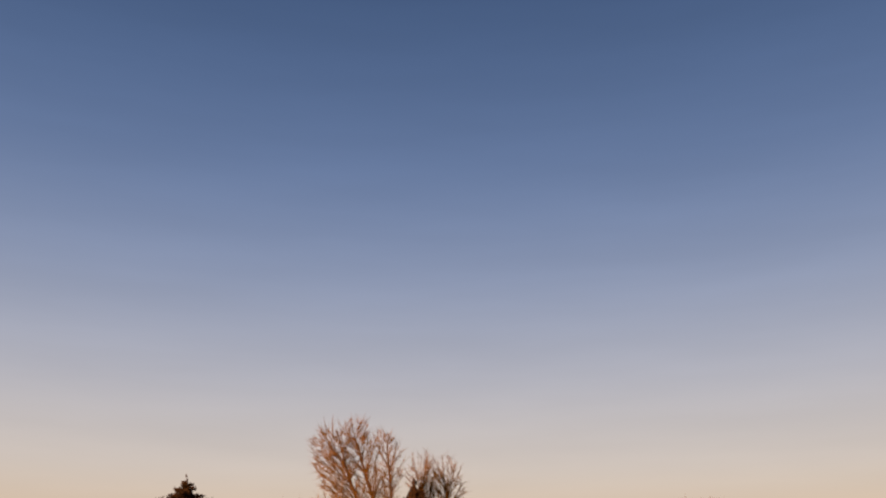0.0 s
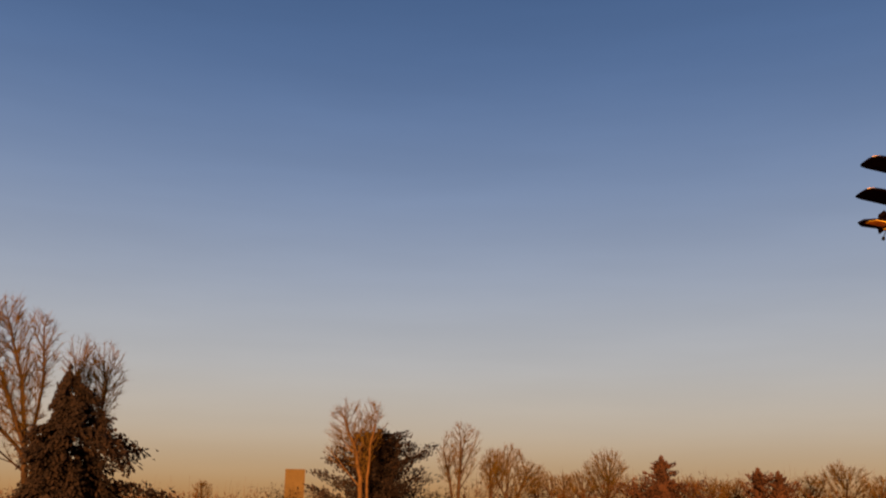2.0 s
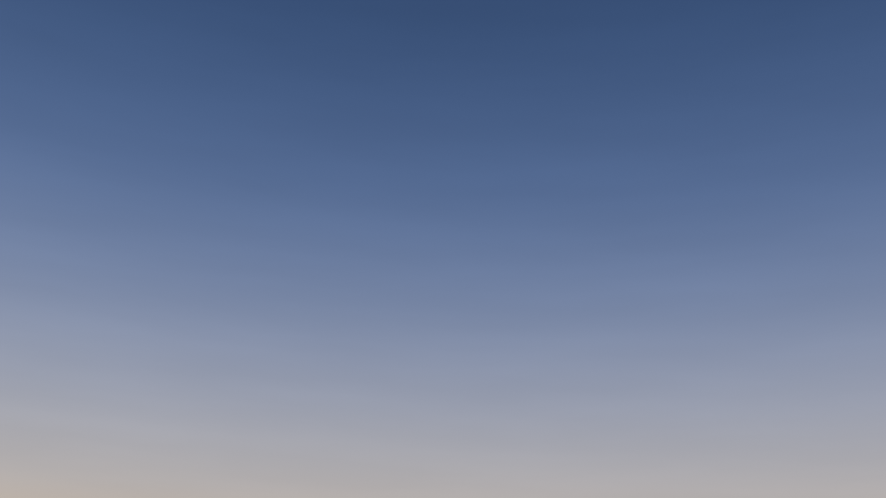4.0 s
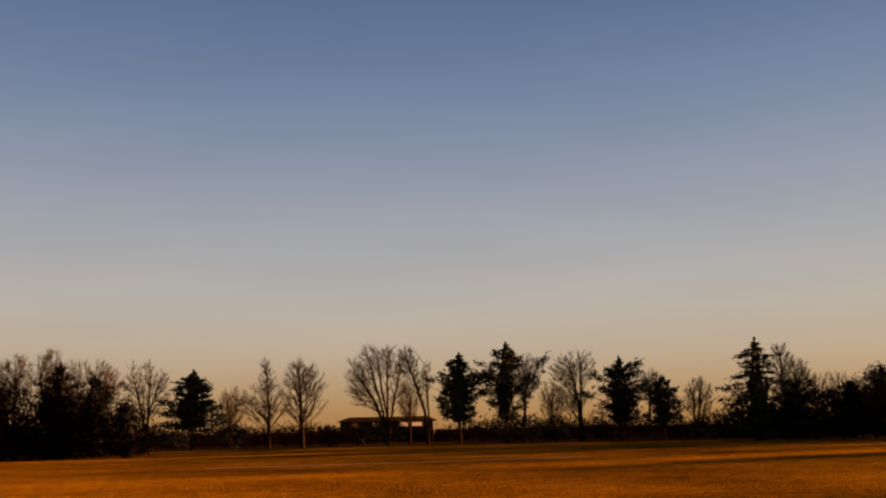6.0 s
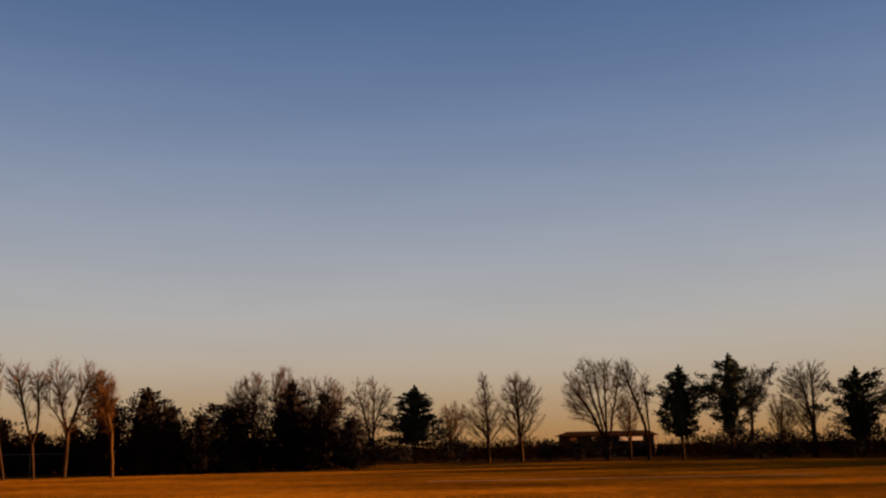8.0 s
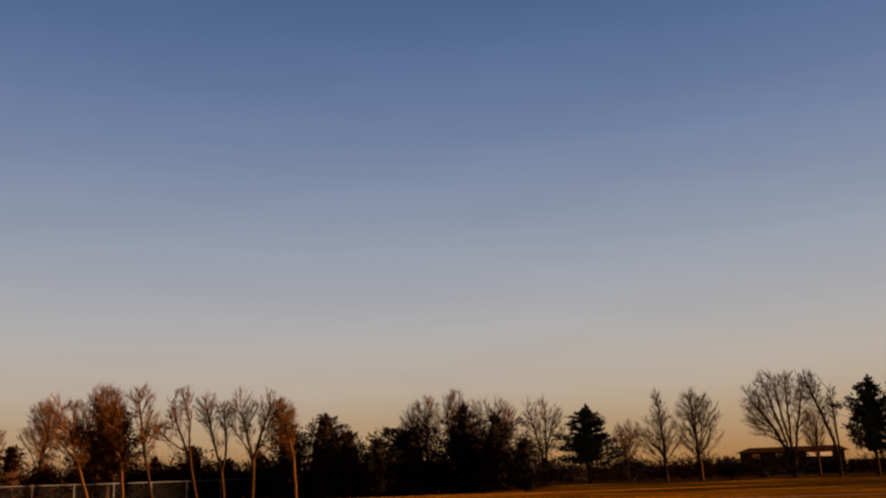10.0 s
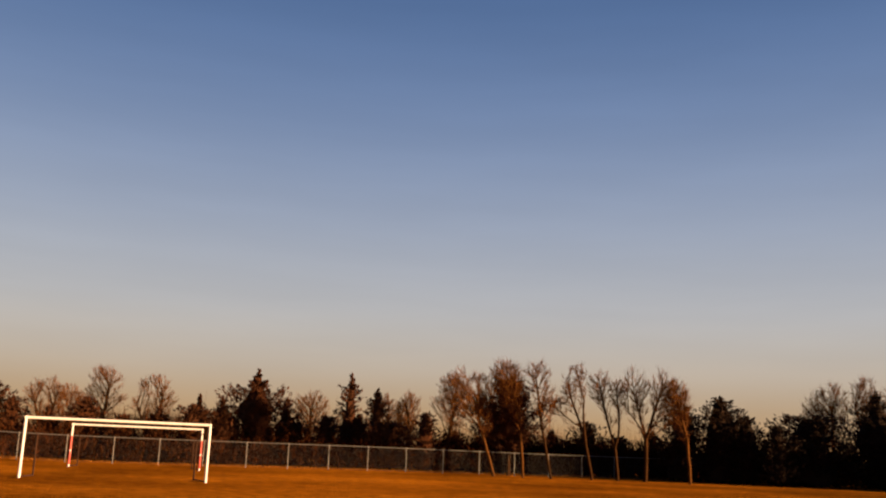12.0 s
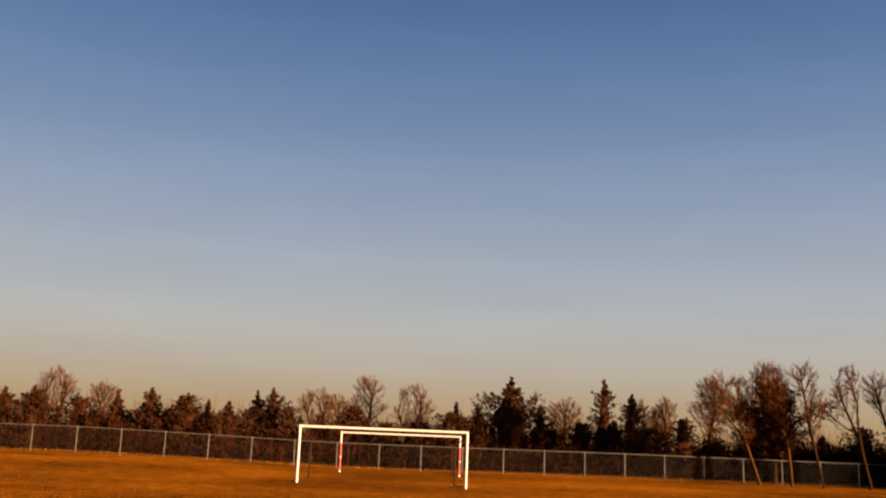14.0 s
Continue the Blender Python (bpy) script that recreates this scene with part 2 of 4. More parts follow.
def box(bm, x0, y0, z0, x1, y1, z1):
    m = Matrix.Translation(((x0 + x1) / 2, (y0 + y1) / 2, (z0 + z1) / 2)) @ Matrix.Diagonal((x1 - x0, y1 - y0, z1 - z0, 1))
    return bmesh.ops.create_cube(bm, size=1, matrix=m)


def rod(bm, a, b, r, sides=10, r2=None):
    a, b = Vector(a), Vector(b)
    m = Matrix.Translation((a + b) / 2) @ (b - a).to_track_quat("Z", "Y").to_matrix().to_4x4()
    bmesh.ops.create_cone(bm, cap_ends=True, segments=sides, radius1=r, radius2=r if r2 is None else r2, depth=(b - a).length, matrix=m)
    return bm


# ---- trees ----
def thorns(p0, p1, r):
    """Three-sided twigs that end in a point."""
    d = p1 - p0
    u = np.cross(d, np.array([0.31, 0.17, 0.93]))
    u /= np.linalg.norm(u, axis=1, keepdims=True) + 1e-9
    v = np.cross(d, u)
    v /= np.linalg.norm(v, axis=1, keepdims=True) + 1e-9
    ring = [p0 + r[:, None] * (math.cos(a) * u + math.sin(a) * v) for a in (0, 2.094, 4.189)]
    tri = np.array([[0, 1, 3], [1, 2, 3], [2, 0, 3]])
    return np.stack([*ring, p1], 1).reshape(-1, 3), (np.arange(len(p0))[:, None, None] * 4 + tri[None]).reshape(-1, 3)


def crown_points(rng, lobes, count):
    """Random points in a crown's lobes, each (across, up, half width, half height), more of them near the outside: across, depth, up."""
    L = np.array(lobes, float)
    k = rng.choice(len(L), count, p=L[:, 2] * L[:, 3] / (L[:, 2] * L[:, 3]).sum())
    d = rng.normal(0, 1, (count, 3))
    d *= (rng.uniform(0, 1, count) ** 0.42 / np.linalg.norm(d, axis=1))[:, None]
    deep = rng.uniform(-0.5, 0.5, len(L)) * L[:, 2]
    return np.stack([L[k, 0] + L[k, 2] * d[:, 0], deep[k] + L[k, 2] * d[:, 1], L[k, 1] + L[k, 3] * d[:, 2]], 1)


def grow(rng, trunks, pts, low, balance=0.8):
    """Joins the crown's points one by one to the nearest branch, short ways from the foot first: places and parents of all joints."""
    P, parent, path = [], [], []
    for line in trunks:
        line = np.array([(a, 0.0, z) for a, z in line], float)
        line[1:, 1] = np.cumsum(rng.normal(0, 0.25, len(line) - 1))
        last, far = -1, 0.0
        if P and line[0][2] > 1.0:
            last = int(np.argmin(np.linalg.norm(np.array(P) - line[0], axis=1)))
            far, line[:, 1] = path[last], line[:, 1] + P[last][1]
        for a, b in zip(line, line[1:]):
            steps = max(1, int(np.linalg.norm(b - a) / 0.7))
            for s in range(0 if last < 0 else 1, steps + 1):
                q = a + (b - a) * s / steps + rng.normal(0, 0.02, 3) * (1, 1, 0)
                far += 0.8 * np.linalg.norm(q - P[last]) if last >= 0 else 0.0
                P.append(q), parent.append(last), path.append(far)
                last = len(P) - 1
    fixed, n = len(P), len(pts)
    P, path = np.concatenate([np.array(P), pts]), np.concatenate([path, np.zeros(n)])
    parent = np.concatenate([parent, np.zeros(n)]).astype(int)

    def cost(i, j):
        d = P[j] - P[i]
        return np.linalg.norm(d, axis=-1) + 0.7 * np.maximum(0, -d[..., 2]) + balance * path[i]

    todo = np.arange(fixed, fixed + n)
    knots = [i for i in range(fixed) if P[i][2] >= low] or [fixed - 1]
    table = np.stack([cost(i, todo) for i in knots])
    near, best = np.array(knots)[table.argmin(0)], table.min(0)
    order = list(range(fixed))
    while len(todo):
        k = int(best.argmin())
        j = todo[k]
        parent[j], path[j] = near[k], path[near[k]] + np.linalg.norm(P[j] - P[near[k]])
        order.append(j)
        todo, near, best = np.delete(todo, k), np.delete(near, k), np.delete(best, k)
        if len(todo):
            c = cost(j, todo)
            better = c < best
            near, best = np.where(better, j, near), np.where(better, c, best)
    # thickness grows with what a branch carries; limbs are drawn smooth
    area, main, most = np.zeros(fixed + n), np.full(fixed + n, -1), np.zeros(fixed + n)
    for j in reversed(order):
        area[j] = max(area[j], 0.0125 ** 2.15)
        p = parent[j]
        if p >= 0:
            area[p] += area[j]
            if area[j] > most[p]:
                most[p], main[p] = area[j], j
    free = [j for j in order[fixed:] if main[j] >= 0]
    for _ in range(4):
        P[free] = 0.4 * P[free] + 0.3 * P[parent[free]] + 0.3 * P[main[free]]
    return P, parent, area ** (1 / 2.15), fixed


def bare_tree(x, y, h, r, seed, label="bare winter tree with grey-brown bark and fine twigs", stems=1, fork=0.28, lean=0.0, dens=1.0, leaves=0, thick=1.3, bark_of=None, twig_of=None, name="bare_tree", group="bare trees round the field", lobes=None, trunks=None, balance=0.8):
    """trunks: lines of (across, up) from the foot; lobes: (across, up, half width, half height) of the crown's parts, across the way from the field's middle."""
    rng = np.random.default_rng(seed)
    if trunks is None:
        trunks = []
        for s in range(stems):
            o = 0.0 if stems == 1 else (s / (stems - 1) - 0.5)
            trunks.append([(o * 0.3, -0.2), (o * 0.6 + lean * h * fork + rng.normal(0, 0.12), h * fork), (o * r * 0.9 + lean * h * 0.7 + rng.normal(0, 0.2), h * rng.uniform(0.58, 0.75))])
    if lobes is None:
        mid, tall = h * (0.53 + fork * 0.42), h * (0.44 - fork * 0.42)
        lobes = [(lean * mid, mid, r * 0.78, tall)]
        for k in range(5):
            a = math.pi * (0.02 + 0.24 * k) + rng.uniform(-0.25, 0.25)
            s = rng.uniform(0.3, 0.48)
            lobes.append((lean * mid + r * (1 - s) * math.cos(a), mid + (tall + 0.02 * h - s * r * 0.8) * math.sin(a), r * s, r * s * 0.85))
    size = float(np.mean([b[2] + b[3] for b in lobes]))
    pts = crown_points(rng, lobes, int(440 * dens))
    # inner points on the way from the fork to the crown
    low = 0.6 * min(b[1] - b[3] for b in lobes)
    foot = np.array([(*np.mean([t[0][:1] for t in trunks], 0), 0.0, low)])
    inner = pts[rng.integers(0, len(pts), len(pts) // 5)]
    inner = foot + (inner - foot) * rng.uniform(0.3, 0.85, (len(inner), 1))
    P, parent, rad, fixed = grow(rng, trunks, np.concatenate([pts, inner]), low, balance)
    far = math.hypot(x, y)
    side, ahead = np.array([y / far, -x / far, 0.0]), np.array([x / far, y / far, 0.0])
    P = P[:, :1] * side + P[:, 1:2] * ahead + P[:, 2:3] * np.array([0, 0, 1.0])
    j = np.nonzero(parent >= 0)[0]
    p0, p1, r1 = P[parent[j]], P[j], rad[j]
    r0 = np.minimum(rad[parent[j]], np.where(j < fixed, 9.0, r1 * 1.35))
    k = np.where(r0 > 0.03, thick, 1.0)
    wood = (r0 > 0.022) | (j < fixed)
    # twigs along the thin branches
    thin = np.nonzero(rad[j] < 0.02)[0]
    m = int(4000 * dens)
    t = rng.choice(thin, m)
    d = (p1 - p0)[t]
    d /= np.linalg.norm(d, axis=1, keepdims=True) + 1e-6
    root = p0[t] + (p1 - p0)[t] * rng.uniform(0.2, 1.0, (m, 1))
    ray = 0.75 * d + rng.normal(0, 0.5, (m, 3)) + np.array([0, 0, 0.28])
    ray /= np.linalg.norm(ray, axis=1, keepdims=True)
    tip = root + ray * (rng.uniform(0.18, 0.5, m) * min(1.5, max(0.7, size * 0.5)))[:, None]
    girth = rng.uniform(0.009, 0.014, m)
    ob = thing(name, (x, y, land(x, y)), label, "tree", group)
    part("trunk", joined(tubes(p0[wood], p1[wood], (r0 * k)[wood], (r1 * k)[wood], 5)), bark_of or bark, ob, smooth=True)
    # position picks the twig copy, so low sun is coloured into the crowns
    part("crown", joined(tubes(p0[~wood], p1[~wood], r0[~wood], r1[~wood], 3), thorns(root, tip, girth)), twig_of or (sun_red_twig if x < -5 and y > 0 else sunlit_twig if y < 0 and x < -25 else twig), ob)
    if leaves:
        pick = tip[rng.integers(0, m, leaves)] + rng.normal(0, 0.2, (leaves, 3))
        part("leaves", joined(spindles(pick, rng.normal(0, 1, (leaves, 3)), rng.uniform(0.16, 0.4, leaves), rng.uniform(0.07, 0.15, leaves))), dead_leaf, ob, "clinging dark brown leaves")
    return ob


def conifer(x, y, h, r, seed, kind="cedar", label="dense dark evergreen cedar with a ragged pointed top", name="cedar_tree", group="evergreens round the field", mat=None, full=1.0, side=(0.0, 0.0)):
    """Trunk, boughs and a crown of many needle sprays, longer on one side where the tree grew lopsided. cedar: dense cone; pine: open tiers; spruce: stepped tiers; drape: drooping boughs."""
    rng = np.random.default_rng(seed)
    ob = thing(name, (x, y, land(x, y)), label, "tree", group)
    r *= {"mound": 1.0, "cedar": 1.35, "pine": 1.45, "spruce": 1.5, "fir": 1.2, "drape": 2.2}[kind]
    tr = 0.07 + 0.014 * h
    zs = np.linspace(-0.15, h * 0.97, 9)
    stem = np.stack([np.cumsum(rng.normal(0, 0.03, 9)), np.cumsum(rng.normal(0, 0.03, 9)), zs], 1)
    rad = tr * (1 - 0.93 * np.linspace(0, 1, 9))
    bare = {"mound": 0.02, "cedar": 0.03, "pine": 0.22, "spruce": 0.06, "fir": 0.27, "drape": 0.05}[kind]
    nb = {"mound": 76, "cedar": 66, "pine": 64, "spruce": 70, "fir": 74, "drape": 88}[kind]
    grain_ = min(1.0, max(0.5, math.hypot(x, y) / 92))
    bp0, bp1, cc, ax = [], [], [], []
    lob = rng.uniform(0.85, 1.1, 11) if kind == "mound" else rng.uniform(0.62, 1.2, 11) if kind == "drape" else rng.uniform(0.85, 1.12, 11) if kind in ("fir", "spruce") else rng.uniform(0.45, 1.3, 11) if kind == "pine" else rng.uniform(0.74, 1.16, 11)

    def profile(f):
        """The crown's reach at a share f of its height."""
        if kind == "pine":
            return min(1.0, (0.96 - f) / 0.5 + 0.06) ** 0.75 * min(1.0, 0.55 + 1.3 * (f - bare)) * (0.88 + 0.2 * math.sin(15 * f + seed)) if f < 0.93 else 0.09
        if kind == "mound":
            return math.sqrt(max(0.02, 1 - f ** 1.7)) * (0.95 + 0.1 * math.sin(9 * f + seed)) + 0.03
        if kind == "cedar":
            return (min(1.0, (1 - f) ** 1.05 * 1.75) * (0.82 + 0.3 * math.sin(9 * f + seed)) + 0.02) if f < 0.86 else 0.16 * (1 - f) / 0.14 + 0.02
        return (1 - f) ** {"drape": 0.72, "fir": 0.72, "spruce": 0.75}[kind] * min(1.0, (1 - f) / 0.14) ** 0.6 * (0.88 + 0.22 * math.sin(17 * f + seed)) + 0.02

    for k in range(nb):
        f = bare + (0.985 - bare) * (k + rng.uniform(0, 1)) / nb
        a = k * 2.39996 + rng.uniform(-0.4, 0.4)
        L = r * profile(f) * lob[k % 11] * rng.uniform(0.8, 1.12) * (1 + side[0] * math.cos(a) + side[1] * math.sin(a))
        i = min(7, int(f * 8))
        p = stem[i] + (stem[i + 1] - stem[i]) * (f * 8 - i)
        rise = {"mound": 0.45, "cedar": 0.75 * min(1.0, 2.6 / r) * (0.3 + 0.7 * f), "pine": 0.42, "spruce": -0.12, "fir": 0.1, "drape": -0.2}[kind] + rng.uniform(-0.15, 0.15)
        d = np.array([math.cos(a), math.sin(a), rise])
        q = p + d * L
        bp0.append(p)
        bp1.append(q)
        m = int({"mound": 24, "cedar": 33, "pine": 43, "spruce": 46, "fir": 52, "drape": 46}[kind] * (0.35 + L / r) / grain_ ** 1.7 * min(1.9, max(0.55, (r / 2.8) ** 1.6)) * (0.6 if h > 15 else full))
        if kind == "drape":
            m = int(290 * (0.35 + L / r))
        s = rng.uniform(0.05, 1.06, m) ** 0.7 if kind in ("cedar", "mound") else rng.uniform(0.1, 1.04, m) ** 0.6
        if kind == "pine":
            s = rng.choice(rng.uniform(0.35, 1.0, 4), m) + rng.normal(0, 0.06, m)
        wid = {"mound": 0.24, "cedar": 0.20, "pine": 0.18, "spruce": 0.22, "fir": 0.24, "drape": 0.19}[kind] * min(3.4, 0.3 + L)
        off = rng.normal(0, 1, (m, 3)) * np.array([1, 1, 0.75 if kind in ("cedar", "pine") else 0.42]) * wid * 0.5
        pts = p + np.outer(s, d * L) + off
        if kind == "drape":
            pts[:, 2] += L * (0.45 * s - 0.5 * s * s) - rng.uniform(0, 0.45, m) * s
        cc.append(pts)
        if kind == "drape":
            ax.append(rng.normal(0, 0.45, (m, 3)) + np.array([d[0] * 0.7, d[1] * 0.7, -0.7]))
        else:
            ax.append(rng.normal(0, 0.55, (m, 3)) + d / np.linalg.norm(d) + np.array([0, 0, 0.5 if kind == "cedar" else 0.15]))
    top = np.stack([rng.normal(0, 0.06, 30), rng.normal(0, 0.06, 30), h * (0.9 + 0.1 * rng.uniform(0, 1, 30))], 1) + np.array([stem[-1][0], stem[-1][1], 0])
    cc.append(top)
    ax.append(rng.normal(0, 0.3, (30, 3)) + np.array([0, 0, 1.0]))
    cc, ax = np.concatenate(cc), np.concatenate(ax)
    n_ = len(cc)
    # the dense heart of the crown
    fs, spokes = np.linspace(bare + 0.02, 0.9, 12), 12
    heart = []
    for f in fs:
        for k in range(spokes):
            a = k * 6.2832 / spokes + rng.uniform(-0.15, 0.15)
            q = {"cedar": 0.40, "mound": 0.46, "drape": 0.15, "spruce": 0.24, "fir": 0.34}.get(kind, 0.3) * r * profile(f) * rng.uniform(0.7, 1.12)
            heart.append((stem[-1][0] * f + q * math.cos(a), stem[-1][1] * f + q * math.sin(a), h * f + rng.uniform(-0.1, 0.25)))
    heart.append((stem[-1][0], stem[-1][1], h * 0.94))
    quads = [(i * spokes + k, i * spokes + (k + 1) % spokes, (i + 1) * spokes + (k + 1) % spokes, (i + 1) * spokes + k) for i in range(11) for k in range(spokes)]
    caps = [(11 * spokes + k, 11 * spokes + (k + 1) % spokes, 12 * spokes) for k in range(spokes)]
    core = (np.array(heart), np.array([(a, b, d) for a, b, d, e in quads] + [(a, d, e) for a, b, d, e in quads] + caps))
    fine = {"cedar": 0.8, "mound": 0.8, "drape": 1.1}.get(kind, 0.85)
    part("trunk", joined(tubes(stem[:-1], stem[1:], rad[:-1], rad[1:], 7), tubes(bp0, bp1, np.full(nb, tr * 0.28), np.full(nb, 0.012), 4)), bark, ob, smooth=True)
    # grove and southern trees take the foliage copy with shade in its colour
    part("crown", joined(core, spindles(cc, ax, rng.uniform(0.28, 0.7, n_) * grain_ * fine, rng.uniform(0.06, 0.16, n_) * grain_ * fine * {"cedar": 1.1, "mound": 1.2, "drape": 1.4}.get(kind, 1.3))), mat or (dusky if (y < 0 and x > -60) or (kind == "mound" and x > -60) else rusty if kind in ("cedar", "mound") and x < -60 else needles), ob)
    return ob


def shrub(x, y, h, r, seed, mat=None, label="rounded dark evergreen shrub on the lawn's edge", name="shrub", group="shrubs under the trees"):
    rng = np.random.default_rng(seed)
    ob = thing(name, (x, y, land(x, y)), label, "shrub", group)
    m = int(500 * max(0.6, r))
    v = rng.normal(0, 1, (m, 3))
    v /= np.linalg.norm(v, axis=1, keepdims=True)
    lump = 0.82 + 0.18 * np.sin(v[:, 0] * 5 + seed) * np.sin(v[:, 1] * 6 + 2 * seed) + 0.1 * rng.normal(0, 1, m)
    c = v * (lump * rng.uniform(0.3, 1.0, m) ** 0.4)[:, None] * np.array([r, r, h * 0.52]) + np.array([0, 0, h * 0.5])
    c[:, 2] = np.maximum(c[:, 2], 0.05)
    part("foliage", joined(spindles(c, v + rng.normal(0, 0.6, (m, 3)), rng.uniform(0.16, 0.38, m), rng.uniform(0.05, 0.12, m))), mat or dusky, ob)
    a = rng.uniform(0, 6.28, 6)
    tip = np.stack([np.cos(a) * r * 0.5, np.sin(a) * r * 0.5, np.full(6, h * 0.6)], 1)
    part("stems", joined(tubes(np.zeros((6, 3)) + np.array([0, 0, -0.1]), tip, np.full(6, 0.04), np.full(6, 0.012), 4)), bark, ob)
    return ob


# ---- ground ----
rings = [0.0, 4, 8, 14, 20, 26, 32, 38, 44, 50, 56, 62, 68, 74, 80, 88, 96, 106, 118, 132, 150, 175, 210, 270, 400, 800, 1800, 4200]
gv, gf, seg = [(0, 0, 0)], [], 144
for R in rings[1:]:
    for k in range(seg):
        a = 2 * math.pi * k / seg
        x, y = R * math.cos(a), R * math.sin(a)
        gv.append((x, y, land(x, y)))
for k in range(seg):
    gf.append((0, 1 + k, 1 + (k + 1) % seg))
for i in range(len(rings) - 2):
    a, b = 1 + i * seg, 1 + (i + 1) * seg
    for k in range(seg):
        gf.append((a + k, b + k, b + (k + 1) % seg, a + (k + 1) % seg))
ground = new("ground", mesh_of(gv, gf))
ground.data.materials.append(lawn)
ground.data.materials.append(shade_ground)
ground.data.polygons.foreach_set("use_smooth", [True] * len(ground.data.polygons))
# beyond 107 m ahead the lawn's colour is darkened as tree shade
for f in ground.data.polygons:
    if math.hypot(*f.center.xy) > 107 and f.center.y > 0 and -0.45 < f.center.x / f.center.y < 0.75:
        f.material_index = 1
tagged(ground, "wide dry winter lawn of straw-coloured grass", "ground", kind="structure")

# ---- fence ----
fence = tagged(new("chain_link_fence"), "galvanised chain-link fence with round posts along the field", "fence")
fence.matrix_world = Matrix.Translation(FN * FD) @ Matrix(((FT.x, FN.x, 0, 0), (FT.y, FN.y, 0, 0), (0, 0, 1, 0), (0, 0, 0, 1)))
bm = bmesh.new()
rod(bm, (0, 0, -0.2), (0, 0, FH + 0.02), 0.031, 8)
bmesh.ops.create_uvsphere(bm, u_segments=8, v_segments=5, radius=0.038, matrix=Matrix.Translation((0, 0, FH + 0.03)))
post_mesh = bpy.data.meshes.new("fence_post")
bm.to_mesh(post_mesh)
bm.free()
post_mesh.materials.append(galvanised)


def lift(s):
    p = FN * FD + FT * s
    return land(p.x, p.y)


k = 0
while S0 + 3.05 * k <= S1 + 0.1:
    p = new("post", post_mesh)
    p.parent = fence
    p.location = (S0 + 3.05 * k, 0, lift(S0 + 3.05 * k))
    k += 1
rail_s = np.arange(S0, S1 + 0.1, 3.05)
rail_p = np.array([(s, 0.0, FH + lift(s)) for s in rail_s])
part("top_rail", joined(tubes(rail_p[:-1], rail_p[1:], np.full(len(rail_s) - 1, 0.024), np.full(len(rail_s) - 1, 0.024), 8)), galvanised, fence)
xs = np.arange(S0, S1 - FH, 0.085)
zero = np.zeros_like(xs)
zl = np.array([lift(v + FH / 2) for v in xs])
wa = np.stack([xs, zero - 0.045, zl + 0.04], 1)
wb = np.stack([xs + FH - 0.04, zero - 0.045, zl + FH], 1)
wc = np.stack([xs + FH - 0.04, zero - 0.049, zl + 0.04], 1)
wd = np.stack([xs, zero - 0.049, zl + FH], 1)
thin = np.full(len(xs), 0.0013)
tagged(part("wire_mesh", joined(tubes(wa, wb, thin, thin, 3), tubes(wc, wd, thin, thin, 3)), wire_mat, fence, "dull woven wire mesh"), kind="stuff")


# ---- goals ----
def goal(yaw, dist, turn, label, banded=False):
    """Posts and crossbar, rear stays and a ground bar; local x along the mouth, y towards the fence."""
    ob = thing("soccer_goal", (-dist * math.sin(radians(yaw)), dist * math.cos(radians(yaw)), 0), label, "goal", "goals on the field", turn)
    w, h, r = 3.72, 2.44, 0.053
    for s in (-1, 1):
        post = part("post", rod(bmesh.new(), (s * w, 0, -0.1), (s * w, 0, h + r), r, 14), white_paint, ob, smooth=False)
        if banded:
            for z, tall in ((0.12, 0.75), (0.97, 0.8)):
                part("band", rod(bmesh.new(), (s * w, 0, z), (s * w, 0, z + tall), r + 0.004, 14), red_paint, post, "faded red band")
        part("rear_post", rod(bmesh.new(), (s * (w - 0.35), 2.2, -0.1), (s * (w - 0.35), 2.2, 1.75), 0.038, 8), dark_pipe, ob, "thin dark steel pipe")
        part("stay", rod(bmesh.new(), (s * (w - 0.35), 2.2, 1.75), (s * w, 0.05, h - 0.02), 0.018, 6), dark_pipe, ob, "thin dark steel pipe")
        part("foot", rod(bmesh.new(), (s * w, 0.02, 0.05), (s * (w - 0.35), 2.2, 0.05), 0.03, 8), dark_pipe, ob, "dark steel pipe on the grass")
    part("crossbar", rod(bmesh.new(), (-w - r, 0, h), (w + r, 0, h), r, 14), white_paint, ob)
    return ob


goal(65.45, 43.6, 65.45, "white-painted steel soccer goal without a net on dry grass")
goal(64.45, 61.4, 64.45, "white soccer goal with red-banded posts near the fence", True)

# ---- house beyond the trees ----
house = thing("house", (-15.0, 176.0, land(-15.0, 176.0)), "long low brown house behind the trees", "house", "", 0)
bm = bmesh.new()
box(bm, -8.2, -4.5, -0.2, 8.2, 4.5, 3.4)
part("wall", bm, wall_mat, house)
bm = bmesh.new()
vs = [bm.verts.new(c) for c in ((-8.9, -5.3, 3.3), (8.9, -5.3, 3.3), (8.9, 5.3, 3.3), (-8.9, 5.3, 3.3), (-7.2, 0, 4.15), (7.2, 0, 4.15))]
for f in ((0, 1, 5, 4), (2, 3, 4, 5), (1, 2, 5), (3, 0, 4), (3, 2, 1, 0)):
    bm.faces.new([vs[i] for i in f])
part("roof", bm, roof_mat, house, "low brown shingle roof")
for x0, x1, lit in ((2.3, 4.1, True), (4.5, 6.3, True), (-2.4, -1.2, False), (-6.2, -5.0, False)):
    bm = bmesh.new()
    box(bm, x0 - 0.1, -4.56, 2.3, x1 + 0.1, -4.49, 3.15)
    win = part("window", bm, wall_mat, house, "brown window frame")
    bm = bmesh.new()
    box(bm, x0, -4.6, 2.4, x1, -4.55, 3.05)
    part("pane", bm, glow_pane if lit else glass_mat, win, "pane that glows orange" if lit else "dark pane that mirrors the sky")

